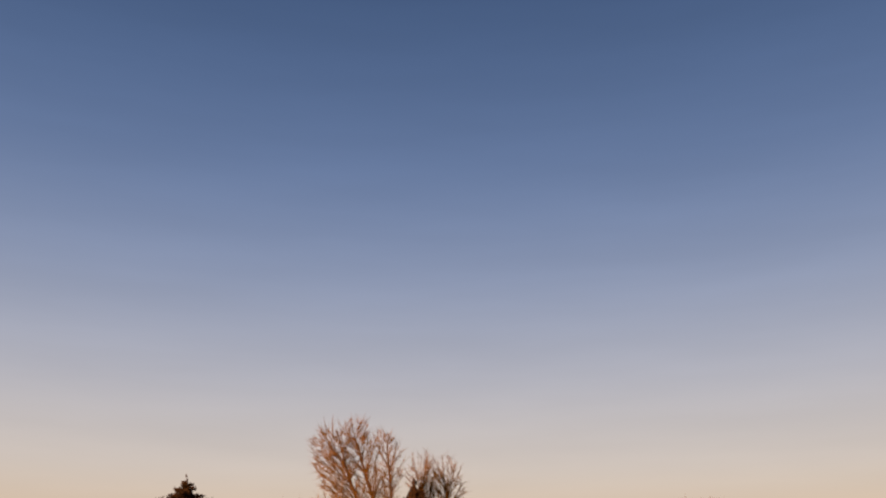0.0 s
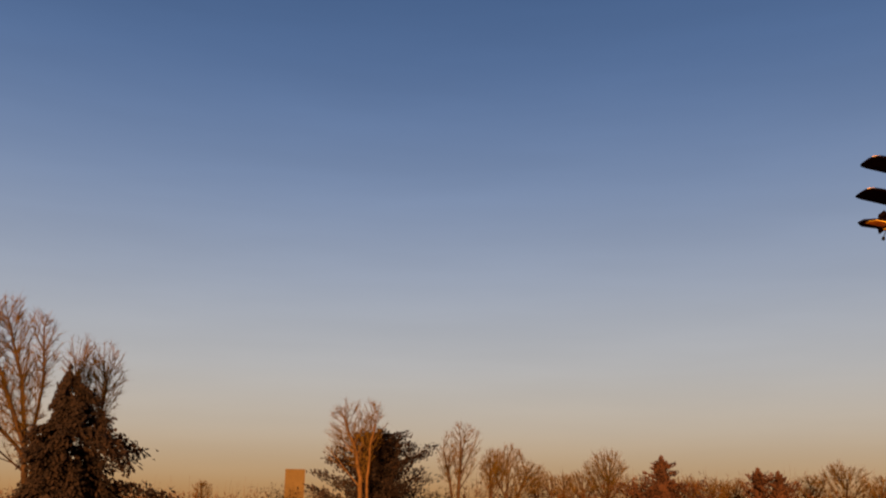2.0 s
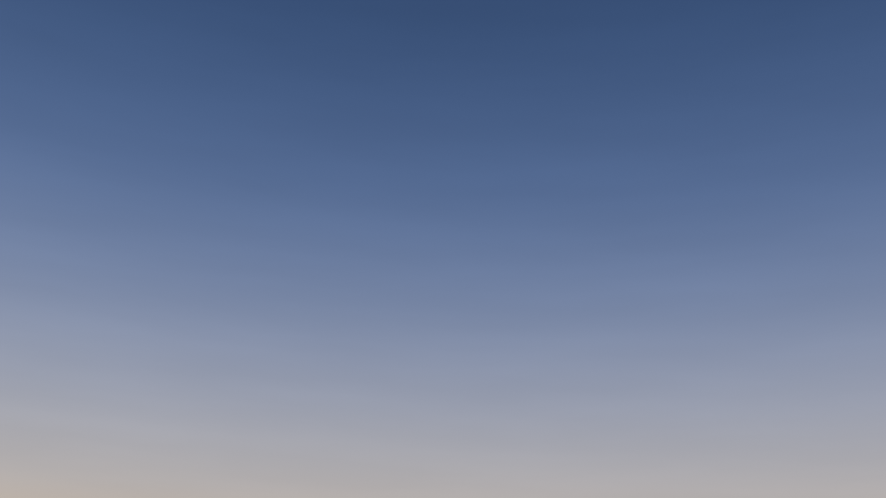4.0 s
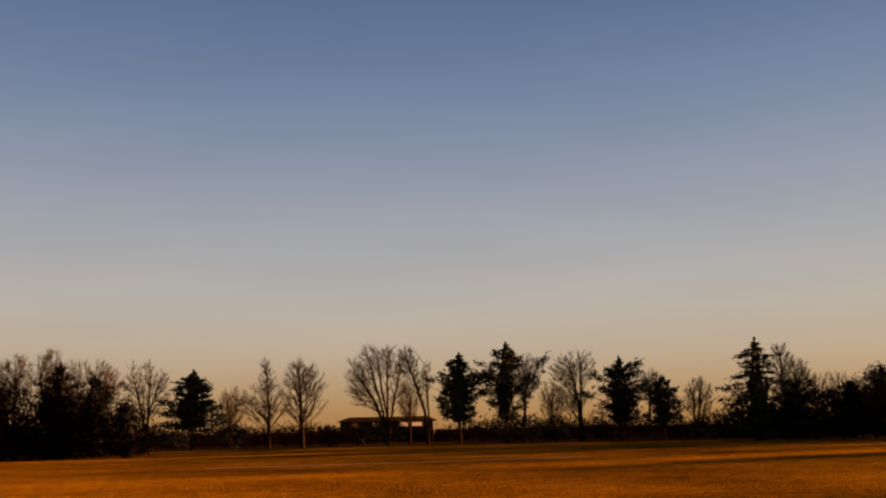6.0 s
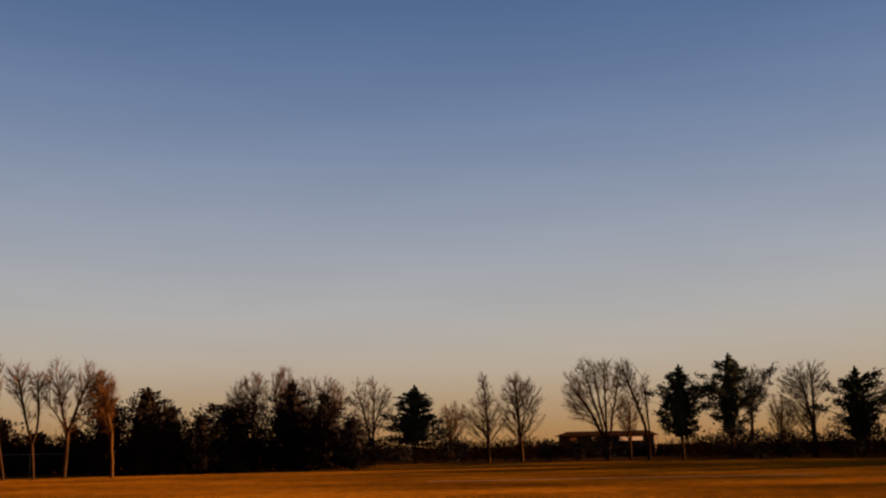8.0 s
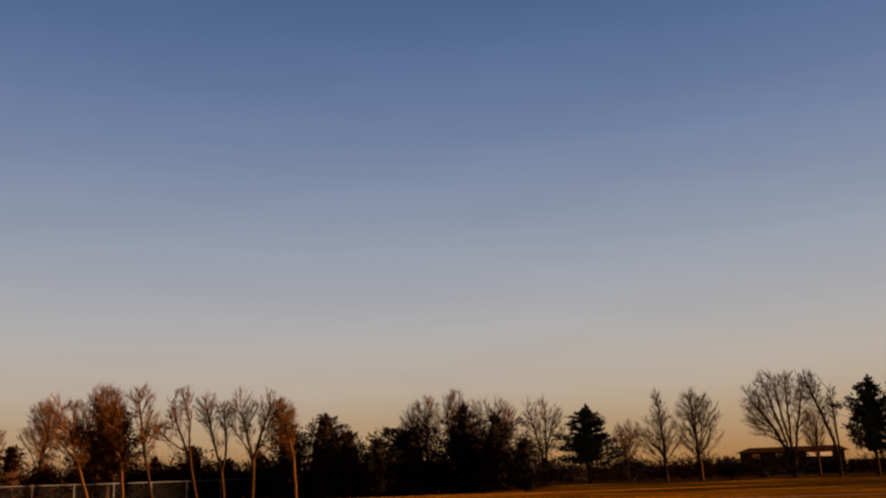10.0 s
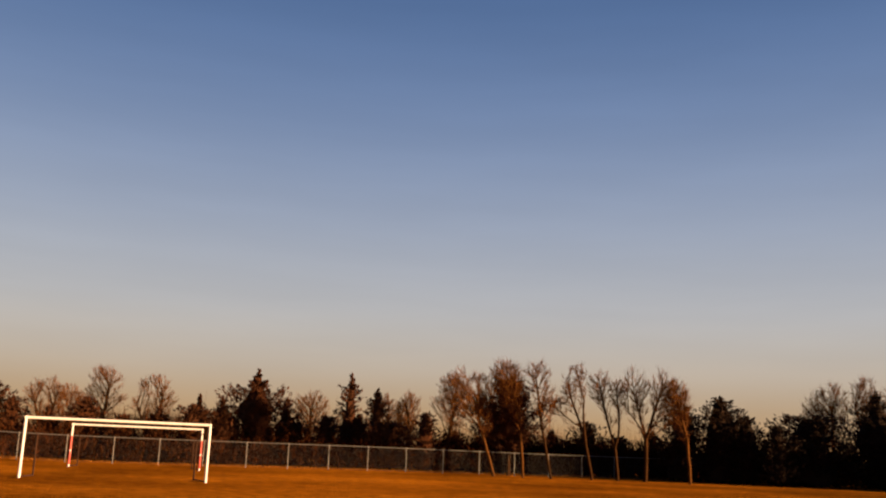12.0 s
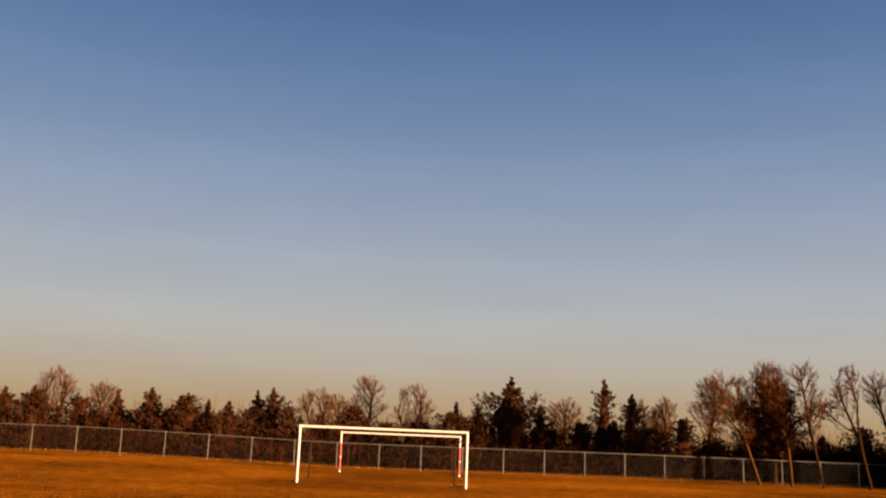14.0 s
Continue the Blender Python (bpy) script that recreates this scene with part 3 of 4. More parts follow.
# ---- sunlit building beyond the low woods ----
def shed(x, y, w, d, h, turn):
    ob = thing("shed", (x, y, 0), "narrow tan building that catches the last sun", "building", "", turn)
    bm = bmesh.new()
    box(bm, -w / 2, -d / 2, -0.2, w / 2, d / 2, h)
    part("wall", bm, tan_wall, ob)
    bm = bmesh.new()
    box(bm, -w / 2 - 0.03, -d / 2 - 0.03, h, w / 2 + 0.03, d / 2 + 0.03, h + 0.12)
    part("roof", bm, tan_wall, ob, "flat tan roof slab")


shed(-116.1, -124.2, 3.3, 3.4, 7.9, 137)

# ---- the row of trees ahead ----
bare_tree(-34.4, 102.4, 9.7, 2.8, 100, dens=0.8, lobes=[(-1.5, 6.6, 1.3, 3.1), (0.0, 7.1, 1.3, 2.8), (1.4, 6.8, 1.0, 2.4)], trunks=[[(-0.1, -0.2), (-0.3, 3.1), (-1.3, 7.0), (-1.7, 8.5)], [(0.1, -0.2), (0.1, 4.0), (0.3, 8.2)], [(0.1, 3.7), (0.9, 6.4), (1.7, 8.2)]])
conifer(-29.9, 103.8, 8.6, 4.4, 107, "fir", "broad triangular fir tree with a bare lower trunk", "fir_tree")
bare_tree(-27.9, 112.6, 7.0, 1.9, 114, dens=0.7, lobes=[(0.1, 4.8, 1.8, 2.3)], trunks=[[(0.0, -0.2), (-0.1, 3.3)]])
bare_tree(-22.5, 107.7, 10.1, 3.4, 121, "tall slim bare tree with a bushy lower crown", dens=0.95, lobes=[(-0.5, 4.9, 3.0, 2.4), (-0.1, 7.4, 1.1, 1.6), (-0.5, 9.1, 0.8, 1.0)], trunks=[[(0.0, -0.2), (-0.0, 4.3), (-0.4, 9.4)]])
bare_tree(-18.8, 108.4, 10.1, 3.0, 128, dens=1.3, lobes=[(-0.0, 6.2, 3.0, 3.4), (-0.3, 8.1, 1.8, 2.1)], trunks=[[(0.0, -0.2), (-0.2, 3.3), (-0.5, 8.1)]])
bare_tree(-9.7, 111.6, 11.7, 5.0, 135, "broad bare tree with several heavy limbs and dense twigs", dens=2.0, thick=1.3, lobes=[(-3.2, 7.9, 1.8, 2.6), (-1.7, 9.5, 2.3, 2.3), (0.7, 9.5, 2.1, 2.3), (1.5, 6.9, 1.2, 2.4), (-2.9, 6.2, 1.8, 1.9)], trunks=[[(-0.1, -0.2), (-0.4, 3.8), (-1.9, 9.3)], [(0.0, -0.2), (0.1, 5.4), (0.1, 9.9)], [(0.1, -0.2), (0.7, 4.4), (1.6, 8.6)], [(-0.2, 2.2), (-1.6, 5.4), (-3.6, 8.4)], [(0.1, 2.8), (-0.7, 7.3), (-1.1, 10.3)], [(-0.4, 3.4), (-2.3, 5.6), (-4.2, 6.1)]])
bare_tree(-7.5, 117.8, 7.9, 1.5, 142, dens=0.6, lobes=[(-0.1, 5.3, 1.4, 2.7)], trunks=[[(0.0, -0.2), (0.1, 4.1)]])
bare_tree(-5.0, 109.9, 11.3, 3.4, 149, "forked bare tree whose long thin limbs spread apart", dens=0.75, lobes=[(-2.1, 9.4, 1.3, 2.0), (0.0, 7.7, 0.6, 2.0), (-0.7, 6.8, 0.8, 1.7)], trunks=[[(0.0, -0.2), (-0.2, 3.6), (-2.2, 9.7)], [(0.1, -0.2), (0.2, 3.3), (-0.1, 8.7)]])
conifer(-1.3, 108.0, 10.1, 2.9, 156, "pine", "dark pine tree with open spreading boughs", "pine_tree")
conifer(3.9, 109.9, 11.3, 3.4, 163, "pine", "dark pine tree with open spreading boughs", "pine_tree")
bare_tree(6.4, 119.8, 10.7, 2.4, 170, dens=0.8, lobes=[(0.6, 8.2, 1.8, 2.6)], trunks=[[(0.0, -0.2), (0.3, 5.8)]])
bare_tree(12.2, 109.3, 10.3, 3.4, 177, dens=1.3, lobes=[(-1.7, 7.5, 1.7, 2.3), (0.1, 8.3, 2.0, 2.2), (-1.1, 4.9, 1.9, 1.8)], trunks=[[(-0.1, -0.2), (-0.1, 3.8), (-0.9, 8.2)], [(0.1, -0.2), (0.1, 4.1), (0.3, 9.1)]])
bare_tree(9.9, 121.6, 7.2, 2.1, 184, dens=0.7, lobes=[(0.2, 4.8, 1.9, 2.6)], trunks=[[(0.0, -0.2), (0.1, 3.7)]])
conifer(16.0, 104.8, 9.0, 2.9, 191, "pine", "dark pine tree with open spreading boughs", "pine_tree")
conifer(20.4, 104.0, 6.9, 2.5, 198, "pine", "dark pine tree with open spreading boughs", "pine_tree")
bare_tree(22.7, 126.0, 8.8, 2.3, 205, dens=0.6, lobes=[(0.7, 7.0, 1.7, 1.9)], trunks=[[(0.0, -0.2), (0.4, 5.6)]])
bare_tree(27.2, 118.9, 7.2, 2.5, 212, dens=0.9, lobes=[(0.5, 4.7, 2.0, 2.7)], trunks=[[(-0.2, -0.2), (-0.2, 5.2)], [(0.0, -0.2), (0.6, 5.5)], [(0.2, -0.2), (1.4, 5.2)]])
conifer(28.1, 96.0, 10.0, 4.3, 219, "spruce", "tall dark spruce tree with stepped boughs", "spruce_tree")
bare_tree(32.6, 103.0, 10.3, 1.3, 226, dens=0.6, lobes=[(0.2, 8.5, 1.1, 1.8), (0.4, 6.2, 0.9, 1.8)], trunks=[[(0.1, -0.2), (0.3, 4.5), (0.2, 8.5)]])
bare_tree(34.6, 104.4, 8.7, 2.5, 233, dens=0.8, lobes=[(0.3, 6.6, 1.4, 2.2), (1.2, 5.6, 1.3, 1.8)], trunks=[[(0.0, -0.2), (0.2, 5.1)]])
bare_tree(37.9, 90.4, 6.8, 1.9, 240, "oak tree that still holds its dark brown leaves", fork=0.12, leaves=1800, dens=0.5, name="oak_tree", group="oaks with leaves")
bare_tree(43.3, 94.5, 9.5, 2.0, 247, stems=2)
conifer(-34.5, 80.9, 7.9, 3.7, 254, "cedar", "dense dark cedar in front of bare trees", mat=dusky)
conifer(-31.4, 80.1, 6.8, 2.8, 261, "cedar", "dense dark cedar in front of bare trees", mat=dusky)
conifer(-28.4, 79.0, 4.4, 1.8, 268, "mound", "rounded dense evergreen in a dark grove", "juniper_tree")
bare_tree(-40.8, 85.8, 9.2, 2.8, 275, "bare tree with a dense thicket of reddish twigs", stems=3, dens=1.3, lobes=[(-1.2, 5.9, 1.6, 2.6), (-0.0, 6.8, 1.6, 2.5)])
bare_tree(-38.3, 88.0, 9.9, 1.9, 282, "bare tree with a dense thicket of reddish twigs", stems=3, dens=1.0, lobes=[(-0.4, 7.1, 1.5, 2.9)])
bare_tree(-34.9, 88.3, 8.8, 2.8, 289, "bare tree with a dense thicket of reddish twigs", stems=3, dens=1.1, lobes=[(-1.2, 6.6, 1.6, 2.4), (0.7, 6.5, 1.6, 2.4), (1.5, 6.5, 1.3, 1.6)])
conifer(-38.6, 76.9, 5.4, 4.3, 296, "mound", "rounded dense evergreen in a dark grove", "juniper_tree")
conifer(-38.8, 72.2, 4.7, 1.7, 303, "mound", "rounded dense evergreen in a dark grove", "juniper_tree")
bare_tree(-41.4, 63.7, 7.8, 2.0, 310, "leaning bare tree with a pale trunk", dens=0.7, thick=0.9, bark_of=pale_bark, lobes=[(-0.9, 5.9, 1.1, 2.0)], trunks=[[(0.0, -0.2), (-0.2, 3.4), (-1.0, 6.7)]])
conifer(-46.1, 70.2, 5.9, 2.8, 316, "mound", "rounded dense evergreen in a dark grove", "juniper_tree")
conifer(-43.7, 71.7, 7.0, 3.0, 317, "mound", "rounded dense evergreen in a dark grove", "juniper_tree")
conifer(-42.1, 72.7, 5.5, 2.5, 324, "mound", "rounded dense evergreen in a dark grove", "juniper_tree")
bare_tree(-45.3, 63.5, 8.7, 3.4, 331, "spreading bare tree with heavy forked limbs", dens=0.85, thick=1.1, lobes=[(-0.8, 6.8, 1.4, 2.0), (1.3, 7.0, 1.3, 1.8), (2.1, 6.2, 1.2, 1.9)], trunks=[[(0.0, -0.2), (0.1, 3.2), (-0.8, 6.6)], [(0.1, 3.2), (0.7, 5.3), (1.3, 7.0)], [(0.1, 3.4), (-1.2, 5.3)]])
bare_tree(-46.4, 61.5, 8.7, 2.4, 338, "tall thin bare tree with few forked limbs", dens=0.55, thick=0.9, lobes=[(-1.4, 7.2, 1.0, 1.6), (-0.0, 6.5, 0.8, 1.4)], trunks=[[(0.0, -0.2), (-0.2, 2.5), (-1.0, 5.2), (-1.5, 7.8)], [(0.0, 2.7), (0.1, 4.8), (-0.1, 7.0)]])
bare_tree(-47.3, 59.5, 9.0, 3.7, 345, "tall thin bare tree with few forked limbs", dens=0.5, thick=0.9, lobes=[(-1.9, 6.6, 0.7, 1.5), (-1.1, 7.5, 0.8, 1.6), (-2.9, 5.4, 0.8, 0.8)], trunks=[[(0.0, -0.2), (-0.6, 3.3), (-1.4, 5.4), (-2.0, 7.5)], [(-0.6, 3.5), (-0.7, 6.0), (-1.3, 8.5)], [(-0.8, 3.7), (-2.0, 4.7), (-3.1, 5.5)]])
bare_tree(-49.0, 56.8, 9.1, 2.4, 352, "leaning bare tree with a pale trunk", dens=0.4, thick=0.9, lobes=[(-1.2, 7.9, 1.2, 1.2), (-0.7, 5.9, 1.1, 1.4)], trunks=[[(0.0, -0.2), (-0.9, 4.2), (-1.4, 8.3)]])
conifer(-54.9, 58.2, 8.1, 3.2, 359, "pine", "rusty dark pine tree behind leaning bare trunks", "pine_tree", mat=rusty)
bare_tree(-60.1, 62.9, 10.2, 2.7, 366, "bare tree with a dense thicket of reddish twigs", stems=3, fork=0.25)
bare_tree(-50.6, 55.4, 8.9, 2.5, 373, "leaning bare tree with a pale trunk", dens=0.6, thick=0.9, bark_of=pale_bark, lobes=[(-1.3, 7.0, 1.3, 2.1)], trunks=[[(0.0, -0.2), (-0.4, 4.2), (-1.0, 7.6)]])
bare_tree(-52.2, 53.9, 8.2, 4.6, 380, "leaning bare tree with a pale trunk", dens=0.75, thick=0.9, bark_of=pale_bark, lobes=[(-3.2, 5.3, 1.4, 1.7), (-2.5, 6.6, 1.5, 1.7), (-1.3, 5.9, 0.9, 2.3)], trunks=[[(0.0, -0.2), (-0.9, 2.7), (-1.6, 5.4), (-2.6, 6.7)]])
bare_tree(-66.9, 63.1, 9.3, 2.3, 387, stems=1)
bare_tree(-79.8, 68.3, 7.5, 1.5, 394, stems=2, dens=0.9)
bare_tree(-83.3, 68.8, 7.9, 1.2, 401, stems=1, dens=0.9)
conifer(-70.0, 53.4, 8.2, 1.9, 408)
conifer(-70.0, 56.6, 7.1, 1.9, 415)
bare_tree(-75.8, 65.3, 7.8, 1.8, 422, stems=1, dens=0.9)
bare_tree(-81.9, 57.4, 7.5, 2.3, 429, stems=1, dens=0.9)
conifer(-71.3, 44.4, 7.9, 3.2, 436)
conifer(-71.0, 41.0, 5.4, 1.8, 437)
conifer(-73.2, 48.8, 5.8, 1.7, 443)
conifer(-83.3, 45.6, 6.1, 1.2, 450)
bare_tree(-89.8, 44.1, 8.3, 2.6, 457, stems=2, dens=0.9)
bare_tree(-95.4, 41.5, 9.2, 2.3, 464, stems=1, dens=0.9)
bare_tree(-92.8, 37.2, 6.8, 2.0, 471, stems=1, dens=0.9)
bare_tree(-91.8, 34.3, 7.3, 2.4, 478, stems=2, dens=0.9)
conifer(-81.8, 26.5, 6.1, 1.7, 485)
conifer(-83.1, 25.6, 5.8, 1.1, 492)
conifer(-82.8, 23.1, 4.7, 1.5, 499)
conifer(-85.3, 21.8, 4.7, 1.2, 506)
conifer(-85.8, 19.7, 4.9, 1.8, 513)
conifer(-82.4, 16.5, 5.3, 2.0, 520)
bare_tree(-94.9, 14.4, 6.4, 1.8, 527, stems=1, dens=0.9)
conifer(-88.8, 14.8, 5.2, 0.7, 534)
bare_tree(-97.4, 10.6, 7.7, 2.2, 541, stems=2, dens=0.9)
conifer(-83.7, 7.4, 4.9, 1.8, 548)
conifer(-83.9, 4.3, 5.8, 1.1, 555)
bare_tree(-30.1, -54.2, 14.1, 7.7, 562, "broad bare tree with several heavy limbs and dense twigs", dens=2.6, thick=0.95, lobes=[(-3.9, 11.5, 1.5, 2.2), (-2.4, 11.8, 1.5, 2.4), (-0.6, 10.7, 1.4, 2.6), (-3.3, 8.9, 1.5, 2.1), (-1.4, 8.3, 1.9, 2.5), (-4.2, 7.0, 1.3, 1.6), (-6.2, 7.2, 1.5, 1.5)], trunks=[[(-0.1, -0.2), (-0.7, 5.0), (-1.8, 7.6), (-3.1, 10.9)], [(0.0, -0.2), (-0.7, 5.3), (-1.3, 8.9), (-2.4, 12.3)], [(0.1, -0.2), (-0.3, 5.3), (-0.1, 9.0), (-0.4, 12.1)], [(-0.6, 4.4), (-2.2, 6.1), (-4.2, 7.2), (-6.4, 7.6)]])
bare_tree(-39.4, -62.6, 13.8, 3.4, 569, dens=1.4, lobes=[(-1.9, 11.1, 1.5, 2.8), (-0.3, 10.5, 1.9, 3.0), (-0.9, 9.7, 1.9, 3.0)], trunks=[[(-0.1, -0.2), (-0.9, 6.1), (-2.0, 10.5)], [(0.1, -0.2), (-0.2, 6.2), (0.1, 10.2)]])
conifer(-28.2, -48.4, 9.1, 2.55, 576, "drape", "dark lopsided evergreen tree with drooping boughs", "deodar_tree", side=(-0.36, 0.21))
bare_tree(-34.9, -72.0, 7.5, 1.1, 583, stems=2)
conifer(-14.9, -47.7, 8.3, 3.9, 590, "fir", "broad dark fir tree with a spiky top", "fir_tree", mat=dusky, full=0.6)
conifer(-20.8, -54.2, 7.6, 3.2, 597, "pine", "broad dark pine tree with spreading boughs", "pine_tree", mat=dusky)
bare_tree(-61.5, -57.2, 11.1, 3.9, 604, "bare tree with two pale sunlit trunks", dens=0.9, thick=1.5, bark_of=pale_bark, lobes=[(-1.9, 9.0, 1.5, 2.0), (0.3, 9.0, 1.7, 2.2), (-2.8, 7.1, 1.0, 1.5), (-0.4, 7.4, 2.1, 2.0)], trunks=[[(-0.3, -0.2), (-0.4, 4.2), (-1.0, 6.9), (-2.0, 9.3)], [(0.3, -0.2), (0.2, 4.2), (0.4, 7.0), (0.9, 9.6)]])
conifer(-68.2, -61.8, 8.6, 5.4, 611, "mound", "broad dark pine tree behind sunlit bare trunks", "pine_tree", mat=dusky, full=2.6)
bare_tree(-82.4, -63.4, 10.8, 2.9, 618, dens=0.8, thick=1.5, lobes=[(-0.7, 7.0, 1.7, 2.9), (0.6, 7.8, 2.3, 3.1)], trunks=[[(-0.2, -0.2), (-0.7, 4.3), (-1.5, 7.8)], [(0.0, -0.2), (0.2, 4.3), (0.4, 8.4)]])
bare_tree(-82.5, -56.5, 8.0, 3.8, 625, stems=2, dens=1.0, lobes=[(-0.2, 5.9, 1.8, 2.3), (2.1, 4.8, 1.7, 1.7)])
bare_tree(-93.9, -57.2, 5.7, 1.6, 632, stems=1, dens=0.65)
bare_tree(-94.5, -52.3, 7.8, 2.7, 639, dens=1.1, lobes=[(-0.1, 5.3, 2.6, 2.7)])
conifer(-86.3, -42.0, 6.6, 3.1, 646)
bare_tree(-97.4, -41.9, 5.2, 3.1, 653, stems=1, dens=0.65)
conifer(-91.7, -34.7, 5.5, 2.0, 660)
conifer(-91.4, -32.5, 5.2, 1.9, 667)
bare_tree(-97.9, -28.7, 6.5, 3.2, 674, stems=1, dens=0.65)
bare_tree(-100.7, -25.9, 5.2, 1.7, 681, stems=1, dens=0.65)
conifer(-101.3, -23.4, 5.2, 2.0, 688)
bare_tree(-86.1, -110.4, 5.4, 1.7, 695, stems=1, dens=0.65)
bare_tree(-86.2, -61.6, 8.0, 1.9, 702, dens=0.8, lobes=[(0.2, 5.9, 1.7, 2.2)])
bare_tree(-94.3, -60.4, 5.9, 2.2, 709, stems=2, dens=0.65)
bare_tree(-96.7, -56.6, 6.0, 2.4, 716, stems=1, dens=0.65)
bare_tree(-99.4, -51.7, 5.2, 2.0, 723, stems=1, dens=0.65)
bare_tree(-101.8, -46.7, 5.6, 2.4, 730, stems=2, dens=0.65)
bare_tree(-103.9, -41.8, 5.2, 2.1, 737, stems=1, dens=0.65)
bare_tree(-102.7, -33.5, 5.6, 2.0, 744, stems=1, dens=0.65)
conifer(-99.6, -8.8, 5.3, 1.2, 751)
shrub(-15.5, 106.9, 2.6, 1.6, 3)
shrub(-12.7, 109.3, 2.4, 1.3, 4)
shrub(-9.4, 108.6, 3.1, 2.6, 5)
shrub(3.9, 106.9, 3.6, 2.4, 6)
shrub(6.6, 107.8, 3.4, 1.9, 7)
shrub(9.3, 106.6, 3.1, 2.0, 8)
shrub(14.7, 103.0, 4.7, 2.6, 9)
shrub(-34.5, 102.3, 3.1, 2.8, 10)
shrub(-26.4, 106.8, 2.9, 2.4, 11)
shrub(-33.3, 109.0, 2.2, 2.1, 12)
shrub(27.7, 96.1, 3.8, 4.4, 13)
shrub(31.0, 96.1, 3.6, 3.0, 14)
shrub(37.4, 91.6, 4.2, 3.3, 15)
shrub(35.6, 94.5, 2.6, 1.9, 16)
conifer(32.5, 98.8, 6.0, 2.4, 900, "mound", "rounded dense evergreen in a dark grove", "juniper_tree")
bare_tree(35.4, 98.9, 5.2, 2.7, 901, "oak tree that still holds its dark brown leaves", fork=0.12, leaves=1800, dens=0.5, name="oak_tree", group="oaks with leaves")
conifer(38.3, 98.8, 5.6, 3.0, 902, "mound", "rounded dense evergreen in a dark grove", "juniper_tree")
conifer(41.3, 98.7, 5.6, 2.4, 903, "mound", "rounded dense evergreen in a dark grove", "juniper_tree")
bare_tree(44.3, 98.5, 6.0, 2.7, 904, "oak tree that still holds its dark brown leaves", fork=0.12, leaves=1800, dens=0.5, name="oak_tree", group="oaks with leaves")
conifer(47.3, 98.2, 5.2, 3.0, 905, "mound", "rounded dense evergreen in a dark grove", "juniper_tree")
bare_tree(46.9, 141.4, 7.6, 4.1, 951, "oak tree that still holds its dark brown leaves", fork=0.12, leaves=600, dens=0.5, name="oak_tree", group="oaks with leaves")
bare_tree(50.5, 138.0, 9.0, 4.6, 952, stems=2, dens=0.9)
bare_tree(54.0, 134.6, 8.2, 3.6, 953, "oak tree that still holds its dark brown leaves", fork=0.12, leaves=600, dens=0.5, name="oak_tree", group="oaks with leaves")
bare_tree(57.2, 131.0, 8.6, 4.1, 954, stems=2, dens=0.9)
bare_tree(60.4, 127.4, 11.2, 4.6, 955, "oak tree that still holds its dark brown leaves", fork=0.12, leaves=1800, dens=0.5, name="oak_tree", group="oaks with leaves")
# added oaks, out of view, whose shadows fall across the lawn
bare_tree(63.3, 123.7, 15.6, 3.6, 956, "oak tree that still holds its dark brown leaves", fork=0.12, leaves=2600, dens=0.6, name="oak_tree", group="oaks with leaves")
bare_tree(66.1, 120.0, 14.6, 4.1, 957, "oak tree that still holds its dark brown leaves", fork=0.12, leaves=2600, dens=0.6, name="oak_tree", group="oaks with leaves")
bare_tree(68.7, 116.2, 16.2, 4.6, 958, "oak tree that still holds its dark brown leaves", fork=0.12, leaves=2600, dens=0.6, name="oak_tree", group="oaks with leaves")
bare_tree(71.2, 112.4, 15.6, 3.6, 959, "oak tree that still holds its dark brown leaves", fork=0.12, leaves=2600, dens=0.6, name="oak_tree", group="oaks with leaves")
bare_tree(73.4, 108.5, 14.6, 4.1, 960, "oak tree that still holds its dark brown leaves", fork=0.12, leaves=2600, dens=0.6, name="oak_tree", group="oaks with leaves")
bare_tree(75.6, 104.6, 16.2, 4.6, 961, "oak tree that still holds its dark brown leaves", fork=0.12, leaves=2600, dens=0.6, name="oak_tree", group="oaks with leaves")
bare_tree(77.5, 100.6, 15.6, 3.6, 962, "oak tree that still holds its dark brown leaves", fork=0.12, leaves=2600, dens=0.6, name="oak_tree", group="oaks with leaves")
bare_tree(79.3, 96.7, 14.6, 4.1, 963, "oak tree that still holds its dark brown leaves", fork=0.12, leaves=2600, dens=0.6, name="oak_tree", group="oaks with leaves")
# unseen belt of evergreens and oaks, added to shade the near lawn
conifer(82.4, 89.9, 14.4, 4.4, 970, "mound", "tall dense evergreen added out of view for its shade", "juniper_tree", mat=dusky)
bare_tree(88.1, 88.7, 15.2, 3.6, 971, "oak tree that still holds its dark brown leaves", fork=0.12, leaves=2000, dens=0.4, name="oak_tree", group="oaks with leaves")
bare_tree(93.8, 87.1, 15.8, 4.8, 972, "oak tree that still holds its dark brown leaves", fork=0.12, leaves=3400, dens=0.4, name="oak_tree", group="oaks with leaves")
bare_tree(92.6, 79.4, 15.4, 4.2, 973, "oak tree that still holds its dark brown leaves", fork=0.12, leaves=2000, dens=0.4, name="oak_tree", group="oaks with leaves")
conifer(98.1, 77.5, 16.2, 4.4, 974, "mound", "tall dense evergreen added out of view for its shade", "juniper_tree", mat=dusky)
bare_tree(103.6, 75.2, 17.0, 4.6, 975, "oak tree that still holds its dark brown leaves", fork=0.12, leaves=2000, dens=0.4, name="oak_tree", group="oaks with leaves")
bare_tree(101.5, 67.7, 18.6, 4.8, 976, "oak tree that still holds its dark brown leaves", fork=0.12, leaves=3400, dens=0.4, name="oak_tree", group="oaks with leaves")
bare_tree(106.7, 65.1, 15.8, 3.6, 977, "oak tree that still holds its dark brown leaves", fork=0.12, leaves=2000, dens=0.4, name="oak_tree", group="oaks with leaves")
